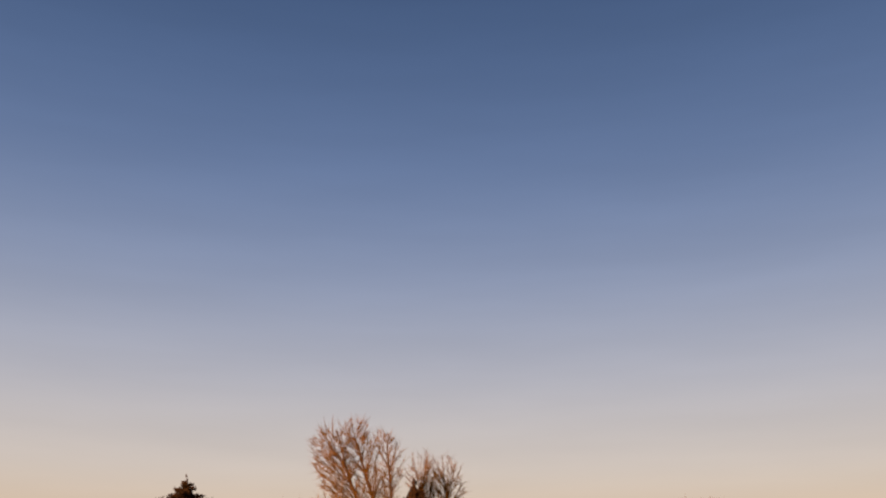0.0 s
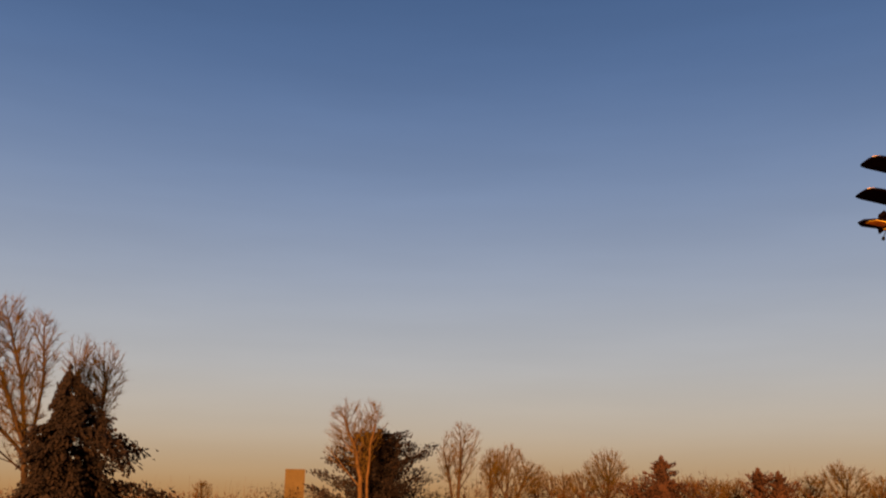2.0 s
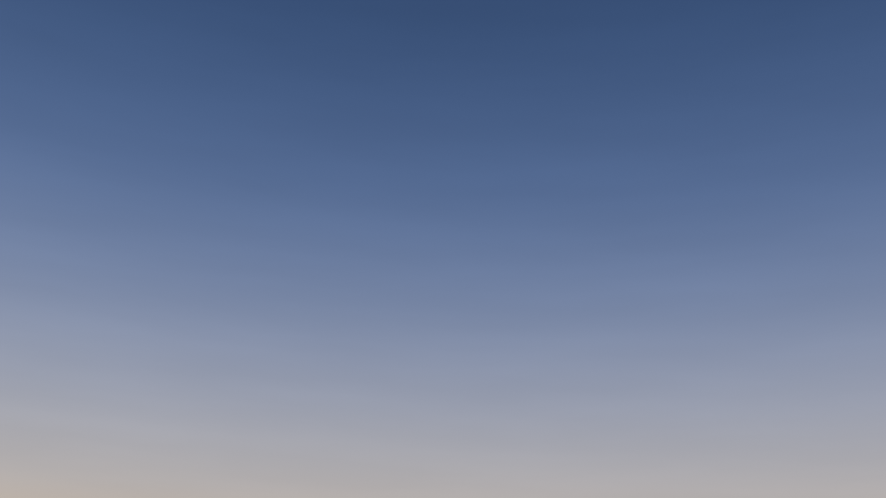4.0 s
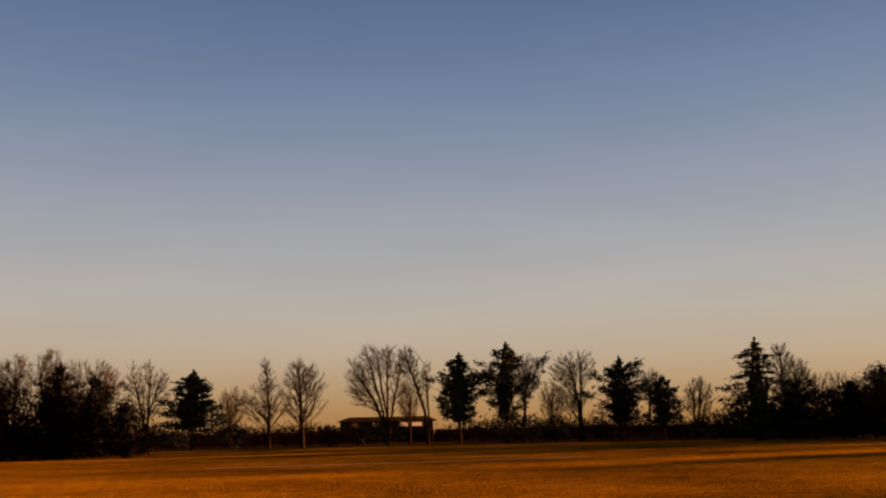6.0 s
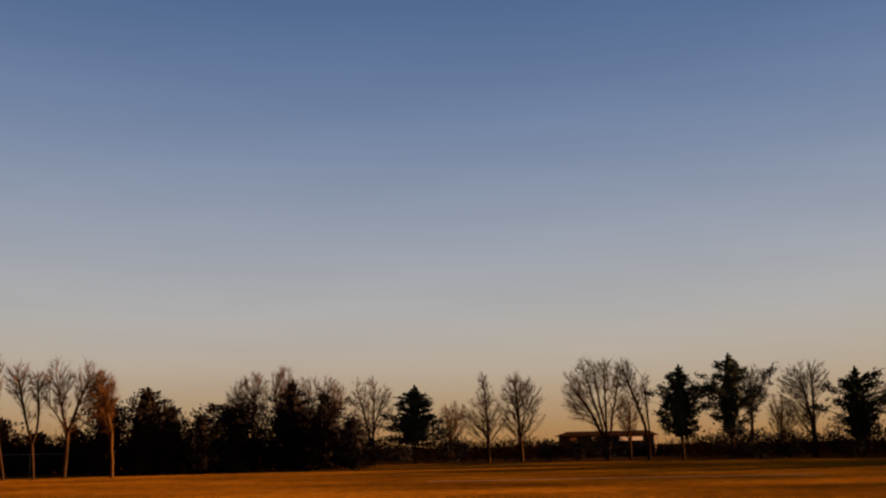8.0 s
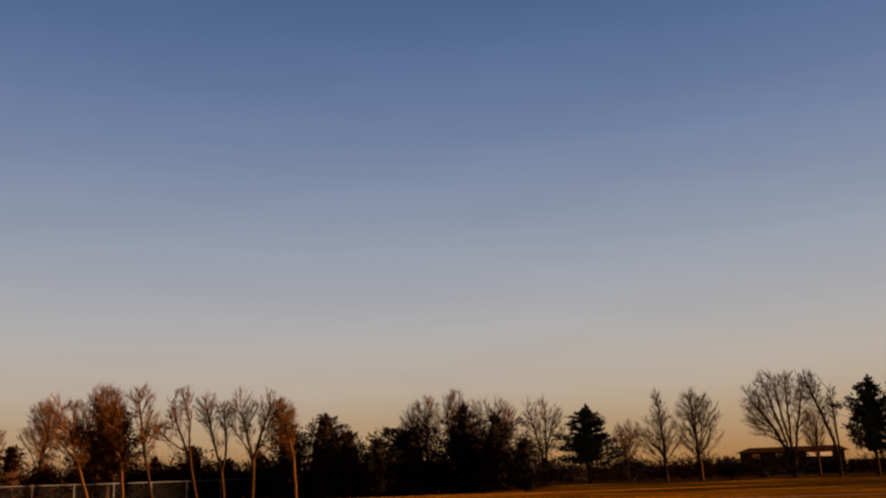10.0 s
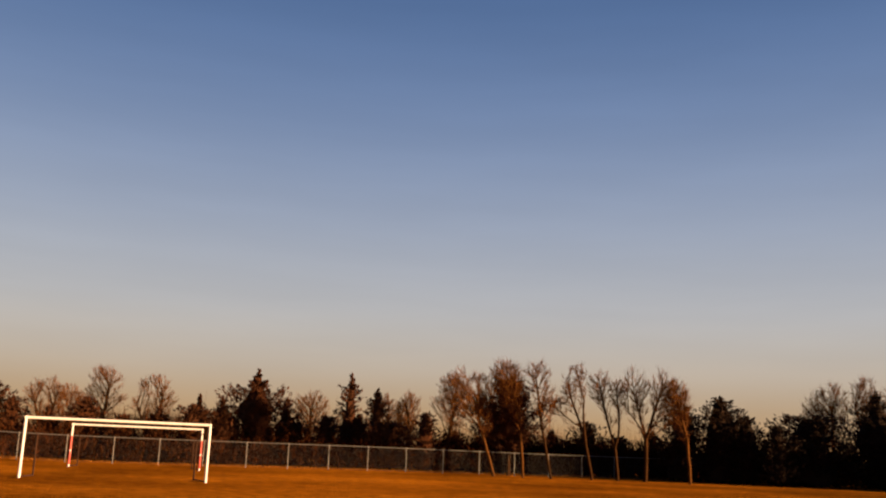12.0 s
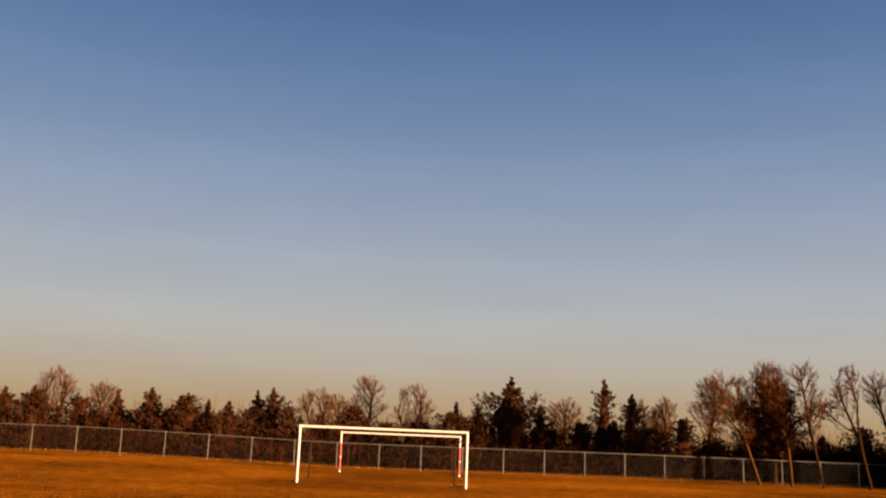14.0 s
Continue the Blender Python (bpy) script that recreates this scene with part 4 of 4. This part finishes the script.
conifer(111.8, 62.3, 17.4, 4.8, 978, "mound", "tall dense evergreen added out of view for its shade", "juniper_tree", mat=dusky)
# unseen pair added towards the sun to keep the grove in shadow
conifer(90.6, 158.0, 25.0, 4.6, 980, "mound", "tall dense evergreen added out of view for its shade", "juniper_tree", mat=dusky)
conifer(93.4, 153.2, 24.0, 4.4, 981, "mound", "tall dense evergreen added out of view for its shade", "juniper_tree", mat=dusky)
conifer(-54.8, 78.2, 4.3, 1.6, 1300)
conifer(-56.9, 75.7, 3.6, 1.9, 1301, "mound", "rounded rusty evergreen behind the chain-link fence", "juniper_tree")
conifer(-58.9, 73.3, 4.9, 2.1, 1302, "mound", "rounded rusty evergreen behind the chain-link fence", "juniper_tree")
conifer(-61.0, 70.9, 4.0, 1.6, 1303)
conifer(-63.0, 68.5, 4.6, 1.9, 1304, "mound", "rounded rusty evergreen behind the chain-link fence", "juniper_tree")
conifer(-65.0, 66.2, 4.3, 2.1, 1305, "mound", "rounded rusty evergreen behind the chain-link fence", "juniper_tree")
conifer(-67.0, 63.8, 3.6, 1.6, 1306)
conifer(-63.5, 56.6, 4.9, 1.9, 1307, "mound", "rounded rusty evergreen behind the chain-link fence", "juniper_tree")
conifer(-65.4, 54.5, 4.0, 2.1, 1308, "mound", "rounded rusty evergreen behind the chain-link fence", "juniper_tree")
conifer(-67.3, 52.4, 4.6, 1.6, 1309)
conifer(-69.2, 50.3, 4.3, 1.9, 1310, "mound", "rounded rusty evergreen behind the chain-link fence", "juniper_tree")
conifer(-71.2, 48.2, 3.6, 2.1, 1311, "mound", "rounded rusty evergreen behind the chain-link fence", "juniper_tree")
conifer(-73.1, 46.0, 4.9, 1.6, 1312)
conifer(-75.1, 43.9, 4.0, 1.9, 1313, "mound", "rounded rusty evergreen behind the chain-link fence", "juniper_tree")
conifer(-70.8, 38.3, 4.6, 2.1, 1314, "mound", "rounded rusty evergreen behind the chain-link fence", "juniper_tree")
conifer(-72.7, 36.3, 4.3, 1.6, 1315)
conifer(-74.6, 34.2, 3.6, 1.9, 1316, "mound", "rounded rusty evergreen behind the chain-link fence", "juniper_tree")
conifer(-76.6, 32.0, 4.9, 2.1, 1317, "mound", "rounded rusty evergreen behind the chain-link fence", "juniper_tree")
conifer(-78.5, 29.8, 4.0, 1.6, 1318)
conifer(-80.5, 27.6, 4.6, 1.9, 1319, "mound", "rounded rusty evergreen behind the chain-link fence", "juniper_tree")
conifer(-82.5, 25.2, 4.3, 2.1, 1320, "mound", "rounded rusty evergreen behind the chain-link fence", "juniper_tree")
conifer(-77.8, 21.0, 3.6, 1.6, 1321)
conifer(-79.8, 18.7, 4.9, 1.9, 1322, "mound", "rounded rusty evergreen behind the chain-link fence", "juniper_tree")
conifer(-81.8, 16.3, 4.0, 2.1, 1323, "mound", "rounded rusty evergreen behind the chain-link fence", "juniper_tree")
conifer(-83.9, 13.9, 4.6, 1.6, 1324)
conifer(-86.0, 11.3, 4.3, 1.9, 1325, "mound", "rounded rusty evergreen behind the chain-link fence", "juniper_tree")
conifer(-88.1, 8.6, 3.6, 2.1, 1326, "mound", "rounded rusty evergreen behind the chain-link fence", "juniper_tree")
conifer(-90.3, 5.8, 4.9, 1.6, 1327)
conifer(-85.1, 2.7, 4.0, 1.9, 1328, "mound", "rounded rusty evergreen behind the chain-link fence", "juniper_tree")
conifer(-87.4, -0.2, 4.6, 2.1, 1329, "mound", "rounded rusty evergreen behind the chain-link fence", "juniper_tree")

# ---- undergrowth and woods that close the horizon ----
def thicket(name, label, spots, h, seed, count, mat, twigs=True, size=1.0):
    """Countless stems, sprays and leaves round the given spots, as one mesh."""
    rng = np.random.default_rng(seed)
    s = np.asarray(spots, float)
    idx = rng.integers(0, len(s), count)
    swell = 0.55 + 0.45 * np.abs(np.sin(idx * 0.37) * np.cos(idx * 0.113 + seed)) + 0.12 * np.clip(rng.normal(0, 1, count), -2, 1.3)
    z = h * swell * rng.uniform(0.02, 1, count) ** 0.8
    c = np.stack([s[idx, 0] + rng.normal(0, 1.1, count), s[idx, 1] + rng.normal(0, 1.1, count), np.maximum(0.1, z)], 1)
    c[:, 2] += [land(p[0], p[1]) for p in c]
    sc = size * (1 + np.hypot(c[:, 0], c[:, 1]) / 120)
    pieces = [spindles(c, rng.normal(0, 1.0, (count, 3)) + np.array([0, 0, 0.45]), rng.uniform(0.25, 0.8, count) * sc, rng.uniform(0.024, 0.078, count) * sc)]
    if twigs:
        m = count // 30
        j = rng.integers(0, len(s), m)
        b = np.stack([s[j, 0] + rng.normal(0, 1.2, m), s[j, 1] + rng.normal(0, 1.2, m), np.zeros(m) - 0.1], 1)
        t = b + np.stack([rng.normal(0, 0.35, m), rng.normal(0, 0.35, m), h * rng.uniform(0.5, 1.35, m)], 1)
        pieces.append(tubes(b, t, np.full(m, 0.018), np.full(m, 0.006), 3))
    ob = new(name, joined(*pieces))
    ob.data.materials.append(mat)
    return tagged(ob, label, "undergrowth", kind="stuff")


def polar(yaw, d):
    return (-d * math.sin(radians(yaw)), d * math.cos(radians(yaw)))


thicket("undergrowth", "dark tangled undergrowth behind the chain-link fence", [tuple((FN * d + FT * s).xy) for s in np.arange(-60, 52, 1.3) for d in (77, 81, 86, 91)], 2.9, 11, 28000, brush, True, 0.62)
thicket("hedgerow", "dark hedgerow of brush under the grove's trees", [polar(a, d) for a in np.arange(19.5, 48, 0.5) for d in (87.5, 90, 93)], 3.6, 12, 16000, shaded_brush)
thicket("hedgerow", "low dark brush along the far lawn's edge", [polar(a, d) for a in [*np.arange(-30, 1.0, 0.45), *np.arange(8.4, 19, 0.45)] for d in (146, 149, 152)], 3.3, 13, 19000, shaded_brush, True, 0.75)
thicket("hedgerow", "low dark brush before the house", [polar(a, d) for a in np.arange(1.0, 8.4, 0.4) for d in (146, 149)], 2.0, 19, 3000, shaded_brush, True, 0.7)
thicket("hedgerow", "dark brush under the grove of evergreens", [polar(a, d) for a in np.arange(-40, -14, 0.5) for d in (103, 107)], 4.0, 14, 5000, shaded_brush)
thicket("far_woods", "distant low brown woods round the fields", [polar(a, d) for a in np.arange(0, 360, 0.7) for d in (270, 285, 300)], 4.0, 15, 9000, brush, False)
thicket("hedgerow", "brown brush below the sunlit trees", [polar(a, d) for a in np.arange(86, 127, 0.5) for d in (105, 110, 115)], 5.0, 16, 15000, red_brush, True, 0.62)
thicket("hedgerow", "low brown brush along the far edge of the lawn", [polar(a, d) for a in np.arange(127, 166, 0.6) for d in (120, 126)], 4.0, 18, 11000, red_brush, True, 0.6)

thicket("saplings", "thin brown saplings and brush between the trees", [polar(a, d) for a in [*np.arange(-15, 1, 0.8), *np.arange(6.5, 19, 0.8)] for d in (119, 123)], 1.9, 17, 9000, shaded_brush, True, 0.45)
thicket("saplings", "reddish saplings and brush behind the fence", [polar(a, d) for a in np.arange(50, 92, 0.6) for d in (90, 94, 98)], 5.0, 22, 6000, red_brush, True, 0.5)
# thin young stems that stand close behind the evergreens
rng = np.random.default_rng(21)
m = 8000
sa, sd, so = rng.uniform(-36, 58, m), rng.uniform(88, 101, m), rng.normal(0, 0.4, (m, 3))
sz = rng.uniform(0.8, 3.3, m) + 0.7 * np.sin(sa * 0.31) + 0.7 * np.sin(sa * 0.83 + 1)
c = np.array([tuple(FN * d + FT * a) for a, d in zip(sa, sd)]) + np.stack([so[:, 0], so[:, 1], np.maximum(sz, 0.8)], 1)
young = new("saplings", joined(spindles(c, rng.normal(0, 0.24, (m, 3)) + np.array([0, 0, 1.0]), rng.uniform(1.2, 2.6, m), rng.uniform(0.012, 0.030, m))))
young.data.materials.append(young_bark)
tagged(young, "dense thin bare saplings behind the fence", "saplings", kind="stuff")

# short dry grass that stands out of the lawn
def blades(name, label, x, y, tall, wide, seed, per=1):
    rng = np.random.default_rng(seed)
    x, y = np.repeat(x, per), np.repeat(y, per)
    k = len(x)
    a, b = rng.uniform(0, 6.283, k), rng.uniform(0, 6.283, k)
    h, w = tall * rng.uniform(0.5, 1.2, k), wide * rng.uniform(0.6, 1.3, k)
    lean = h * rng.uniform(0.2, 1.3, k)
    base = np.stack([x + rng.normal(0, tall * 0.35, k), y + rng.normal(0, tall * 0.35, k), np.full(k, 0.0)], 1)
    base[:, 2] += [land(p[0], p[1]) - 0.005 for p in base]
    side = np.stack([np.cos(a), np.sin(a), np.zeros(k)], 1) * w[:, None] * 0.5
    bend = np.stack([np.cos(b) * lean, np.sin(b) * lean, h], 1)
    v = np.stack([base - side, base + side, base + bend * np.array([0.35, 0.35, 0.6]) + side * 0.7, base + bend * np.array([0.35, 0.35, 0.6]) - side * 0.7, base + bend], 1).reshape(-1, 3)
    f = np.arange(k)[:, None] * 5
    ob = new(name, mesh_of(v.tolist(), (f + np.array([[0, 1, 2, 3]])).tolist() + (f + np.array([[3, 2, 4]])).tolist()))
    ob.data.materials.append(straw)
    return tagged(ob, label, "grass", kind="stuff")


rng = np.random.default_rng(31)
R, A = 20 + 34 * rng.uniform(0, 1, 20000) ** 1.2, np.radians(rng.uniform(-24, 92, 20000))
blades("grass_tufts", "short dry straw-coloured tufts of the lawn", -R * np.sin(A), R * np.cos(A), 0.032, 0.016, 33)
R, A = 10 * np.sqrt(rng.uniform(0, 1, 16000)), rng.uniform(0, 6.2832, 16000)
blades("grass", "short dry straw-coloured grass underfoot", -R * np.sin(A), R * np.cos(A), 0.06, 0.012, 34)

# a thin pale line across the lawn
pale_line_mat = material("thin_pale_tone_on_grass", (0.30, 0.17, 0.05), (0.55, 0.40, 0.22), 1.2, 0.95, 0.0, 0.3)
lv, lf = [], []
for k in range(61):
    q = Vector((-13.7, 50.1, 0)).lerp(Vector((6.5, 55.5, 0)), k / 60)
    wide = 0.11 + 0.04 * noise.noise(q * 0.9)
    lv += [(q.x, q.y - wide, land(q.x, q.y) + 0.012), (q.x, q.y + wide, land(q.x, q.y) + 0.012), (q.x, q.y, land(q.x, q.y) + 0.03)]
    if k:
        a = 3 * k
        lf += [(a - 3, a, a + 2, a - 1), (a - 1, a + 2, a + 1, a - 2)]
line = new("pale_lawn_line", mesh_of(lv, lf))
line.data.materials.append(pale_line_mat)
tagged(line, "thin pale line across the dry lawn", "line marking", kind="structure")

# dry weeds at the fence
rng = np.random.default_rng(5)
fs = rng.uniform(S0, S1, 4000)
c = np.array([tuple(FN * FD + FT * s) for s in fs]) + np.stack([rng.normal(0, 0.25, 4000), rng.normal(0, 0.25, 4000), np.array([lift(v) for v in fs]) + 0.12], 1)
weeds = new("grass", joined(spindles(c, rng.normal(0, 0.4, (4000, 3)) + np.array([0, 0, 1.0]), rng.uniform(0.10, 0.28, 4000), rng.uniform(0.005, 0.014, 4000))))
weeds.data.materials.append(straw)
tagged(weeds, "long dry weeds along the foot of the fence", "grass", kind="stuff")

PLANE_AT = (-7.773, -1.396, 4.044)
PLANE_AXES = [Vector(v).normalized() for v in ((0.6258, 0.7792, 0.0354), (-0.7703, 0.6245, -0.1289), (-0.1225, 0.0534, 0.9910))]
# ---- model biplane; local x ahead, y to its left, z up ----
plane = thing("model_biplane", PLANE_AT, "yellow and black radio-controlled model biplane in flight", "model plane")
pf, pl, pu = PLANE_AXES
plane.matrix_world = Matrix(((pf.x, pl.x, pu.x, PLANE_AT[0]), (pf.y, pl.y, pu.y, PLANE_AT[1]), (pf.z, pl.z, pu.z, PLANE_AT[2]), (0, 0, 0, 1)))


def loft(sections, mats, low=-0.55):
    """A skin over rings (x, half width, z low, z high); faces that look down take the second material."""
    bm = bmesh.new()
    ringset = []
    for x, w, z0, z1 in sections:
        zc, hh = (z0 + z1) / 2, (z1 - z0) / 2
        ringset.append([bm.verts.new((x, w * math.copysign(abs(math.cos(a)) ** 0.6, math.cos(a)), zc + hh * math.copysign(abs(math.sin(a)) ** 0.6, math.sin(a)))) for a in (2 * math.pi * k / 16 for k in range(16))])
    for r0, r1 in zip(ringset, ringset[1:]):
        for k in range(16):
            bm.faces.new((r0[k], r0[(k + 1) % 16], r1[(k + 1) % 16], r1[k]))
    bm.faces.new(ringset[0][::-1])
    bm.faces.new(ringset[-1])
    bmesh.ops.recalc_face_normals(bm, faces=bm.faces)
    for f in bm.faces:
        f.material_index = 1 if f.normal.z < low and f.calc_center_median().x < -0.05 else 0
    return bm


def wing(half, chord, z, x, dihedral, notch=0.0):
    """A cambered wing with rounded tips; its underside takes the second material."""
    bm = bmesh.new()
    rows = []
    prof = [(0.5, 0.0), (0.40, 0.045), (0.2, 0.062), (-0.1, 0.05), (-0.5, 0.004), (-0.1, -0.012), (0.2, -0.022), (0.40, -0.022)]
    ys = [-1, -0.985, -0.95, -0.88, -0.5, -0.14, -0.12, 0.12, 0.14, 0.5, 0.88, 0.95, 0.985, 1]
    for s in ys:
        k = {1: 0.55, 0.985: 0.78, 0.95: 0.93}.get(abs(s), 1.0)
        cut = notch if abs(s) < 0.13 else 0.0
        rows.append([bm.verts.new((x + chord * (px * k + (cut if px < -0.3 else 0)), s * half, z + abs(s) * half * dihedral + chord * pz * k)) for px, pz in prof])
    for a, b in zip(rows, rows[1:]):
        for k in range(8):
            bm.faces.new((a[k], a[(k + 1) % 8], b[(k + 1) % 8], b[k]))
    bm.faces.new(rows[0])
    bm.faces.new(rows[-1])
    bmesh.ops.recalc_face_normals(bm, faces=bm.faces)
    for f in bm.faces:
        f.material_index = 1 if f.normal.z < 0.35 else 0
    return bm


def plate(outline, thick, axis="z", at=0.0):
    """A thin rounded slab from an outline in the xy plane, or in the xz plane for axis y."""
    bm = bmesh.new()
    lay = lambda p, q, o: (p, q, at + o) if axis == "z" else (p, at + o, q)
    lo = [bm.verts.new(lay(p, q, -thick / 2)) for p, q in outline]
    hi = [bm.verts.new(lay(p, q, thick / 2)) for p, q in outline]
    bm.faces.new(lo[::-1])
    bm.faces.new(hi)
    for k in range(len(lo)):
        j = (k + 1) % len(lo)
        bm.faces.new((lo[k], lo[j], hi[j], hi[k]))
    bmesh.ops.recalc_face_normals(bm, faces=bm.faces)
    return bm


part("fuselage", loft([(0.34, 0.074, -0.088, 0.068), (0.2, 0.084, -0.100, 0.084), (0.02, 0.080, -0.098, 0.092), (-0.12, 0.068, -0.084, 0.082), (-0.35, 0.042, -0.054, 0.055), (-0.62, 0.014, -0.012, 0.03)], [black, yellow], -0.2), [black, yellow], plane, "black sides over a yellow belly")
part("cowl", loft([(0.345, 0.080, -0.092, 0.072), (0.40, 0.078, -0.088, 0.068), (0.425, 0.052, -0.060, 0.042)], [black]), [black, black], plane, "round black engine cowl")
part("upper_wing", wing(0.70, 0.250, 0.150, 0.136, 0.0, 0.22), [yellow, black], plane, "yellow on top, black beneath")
part("lower_wing", wing(0.69, 0.245, -0.075, 0.06, 0.0), [yellow, black], plane, "yellow on top, black beneath")
for y0 in (0.20, -0.28):
    bm = bmesh.new()
    box(bm, 0.02, y0, 0.139, 0.235, y0 + 0.08, 0.1415)
    part("stripe", bm, spot, plane, "dull orange stripe under the upper wing")
for s in (-1, 1):
    bm = bmesh.new()
    bmesh.ops.create_cone(bm, cap_ends=True, segments=16, radius1=0.04, radius2=0.04, depth=0.006, matrix=Matrix.Translation((0.075, s * 0.34, -0.082)))
    part("marking", bm, dull_red, plane, "round dull red spot under the lower wing")
    for dx in (-0.055, 0.055):
        part("strut", rod(bmesh.new(), (0.06 + dx, s * 0.43, -0.07), (0.136 + dx, s * 0.43, 0.152), 0.0045, 6), black, plane)
        part("cabane_strut", rod(bmesh.new(), (0.10 + dx, s * 0.055, 0.06), (0.136 + dx, s * 0.085, 0.152), 0.005, 6), black, plane)
    part("gear_leg", rod(bmesh.new(), (0.15, s * 0.045, -0.08), (0.16, s * 0.085, -0.150), 0.006, 6), black, plane)
    bm = bmesh.new()
    bmesh.ops.create_cone(bm, cap_ends=True, segments=20, radius1=0.036, radius2=0.036, depth=0.026, matrix=Matrix.Translation((0.16, s * 0.095, -0.150)) @ Matrix.Rotation(radians(90), 4, "X"))
    bmesh.ops.bevel(bm, geom=[e for e in bm.edges if len(e.link_faces) == 2 and e.calc_face_angle() > 1.0], offset=0.009, segments=2, affect="EDGES")
    wh = part("wheel", bm, rubber, plane)
    bm = bmesh.new()
    bmesh.ops.create_cone(bm, cap_ends=True, segments=14, radius1=0.018, radius2=0.018, depth=0.032, matrix=Matrix.Translation((0.16, s * 0.095, -0.150)) @ Matrix.Rotation(radians(90), 4, "X"))
    part("hub", bm, black, wh, "dark wheel hub")
    # the registration as plain bars
    for k in range(6):
        if k != 2:
            bm = bmesh.new()
            xx = -0.17 - 0.032 * k
            ww = 0.0655 + (xx + 0.12) * 0.105
            box(bm, xx - 0.012, s * ww - 0.003, 0.0, xx + 0.010, s * ww + 0.003, 0.032)
            part("lettering", bm, cream, plane, "dull tan registration letters as bars")
part("axle", rod(bmesh.new(), (0.16, -0.09, -0.150), (0.16, 0.09, -0.150), 0.004, 6), black, plane)
part("tailplane", plate([(-0.47, -0.03), (-0.50, -0.17), (-0.56, -0.235), (-0.64, -0.235), (-0.685, -0.17), (-0.66, -0.02), (-0.66, 0.02), (-0.685, 0.17), (-0.64, 0.235), (-0.56, 0.235), (-0.50, 0.17), (-0.47, 0.03)], 0.010, "z", 0.012), [black], plane, "rounded dark tailplane")
part("panel", plate([(-0.50, -0.165), (-0.555, -0.19), (-0.60, -0.19), (-0.60, -0.03), (-0.49, -0.03)], 0.003, "z", 0.0045), [yellow], plane, "yellow panel under the tailplane")
part("rudder", plate([(-0.50, 0.03), (-0.56, 0.11), (-0.62, 0.165), (-0.69, 0.15), (-0.715, 0.08), (-0.69, -0.02), (-0.62, -0.01)], 0.010, "y"), [black], plane, "rounded dark fin and rudder")
part("tail_wheel", rod(rod(bmesh.new(), (-0.60, 0, -0.01), (-0.635, 0, -0.07), 0.003, 6), (-0.637, -0.006, -0.078), (-0.637, 0.006, -0.078), 0.016, 12), rubber, plane)
bm = bmesh.new()
box(bm, 0.0, -0.045, 0.07, 0.012, 0.045, 0.125)
bmesh.ops.rotate(bm, verts=bm.verts, cent=(0, 0, 0.07), matrix=Matrix.Rotation(radians(-25), 3, "Y"))
part("windscreen", bm, red_paint, plane, "small dull red windscreen frame")
spin = bmesh.new()
bmesh.ops.create_cone(spin, cap_ends=True, segments=16, radius1=0.026, radius2=0.004, depth=0.055, matrix=Matrix.Translation((0.455, 0, -0.01)) @ Matrix.Rotation(radians(90), 4, "Y"))
part("spinner", spin, black, plane)
pa = radians(170)
bm = plate([(0.0, -0.012), (0.03, -0.02), (0.10, -0.021), (0.148, -0.012), (0.155, 0.0), (0.148, 0.008), (0.10, 0.012), (0.03, 0.012), (-0.03, 0.02), (-0.10, 0.021), (-0.148, 0.012), (-0.155, 0.0), (-0.148, -0.008), (-0.10, -0.012), (-0.03, -0.012)], 0.006)
bmesh.ops.transform(bm, verts=bm.verts, matrix=Matrix.Translation((0.44, 0, -0.01)) @ Matrix.Rotation(pa, 4, "X") @ Matrix.Rotation(radians(90), 4, "Y") @ Matrix.Rotation(radians(0), 4, "Z"))
part("propeller", bm, prop_mat, plane, "two-bladed varnished wooden propeller")


# ---- the moon ----
# blue base offsets the orange sun; emission stands for sky light before it
moon_mat = material("pale_blue_moon_glow", (0.05, 0.065, 0.10), (0.14, 0.17, 0.25), 0.12, 0.9, 0.0, 0.0)
glow = moon_mat.node_tree.nodes["Principled BSDF"]
glow.inputs["Emission Color"].default_value = (0.55, 0.65, 0.9, 1)
glow.inputs["Emission Strength"].default_value = 0.13
bm = bmesh.new()
bmesh.ops.create_uvsphere(bm, u_segments=40, v_segments=24, radius=7.6)
md = 2000.0
moon = new("moon", bpy.data.meshes.new("moon"))
bm.to_mesh(moon.data)
bm.free()
moon.data.polygons.foreach_set("use_smooth", [True] * len(moon.data.polygons))
moon.data.materials.append(moon_mat)
moon.location = (-md * math.sin(radians(88.3)) * math.cos(radians(33.4)), md * math.cos(radians(88.3)) * math.cos(radians(33.4)), EYE[2] + md * math.sin(radians(33.4)))
tagged(moon, "pale gibbous moon high in the dusk sky", "moon")
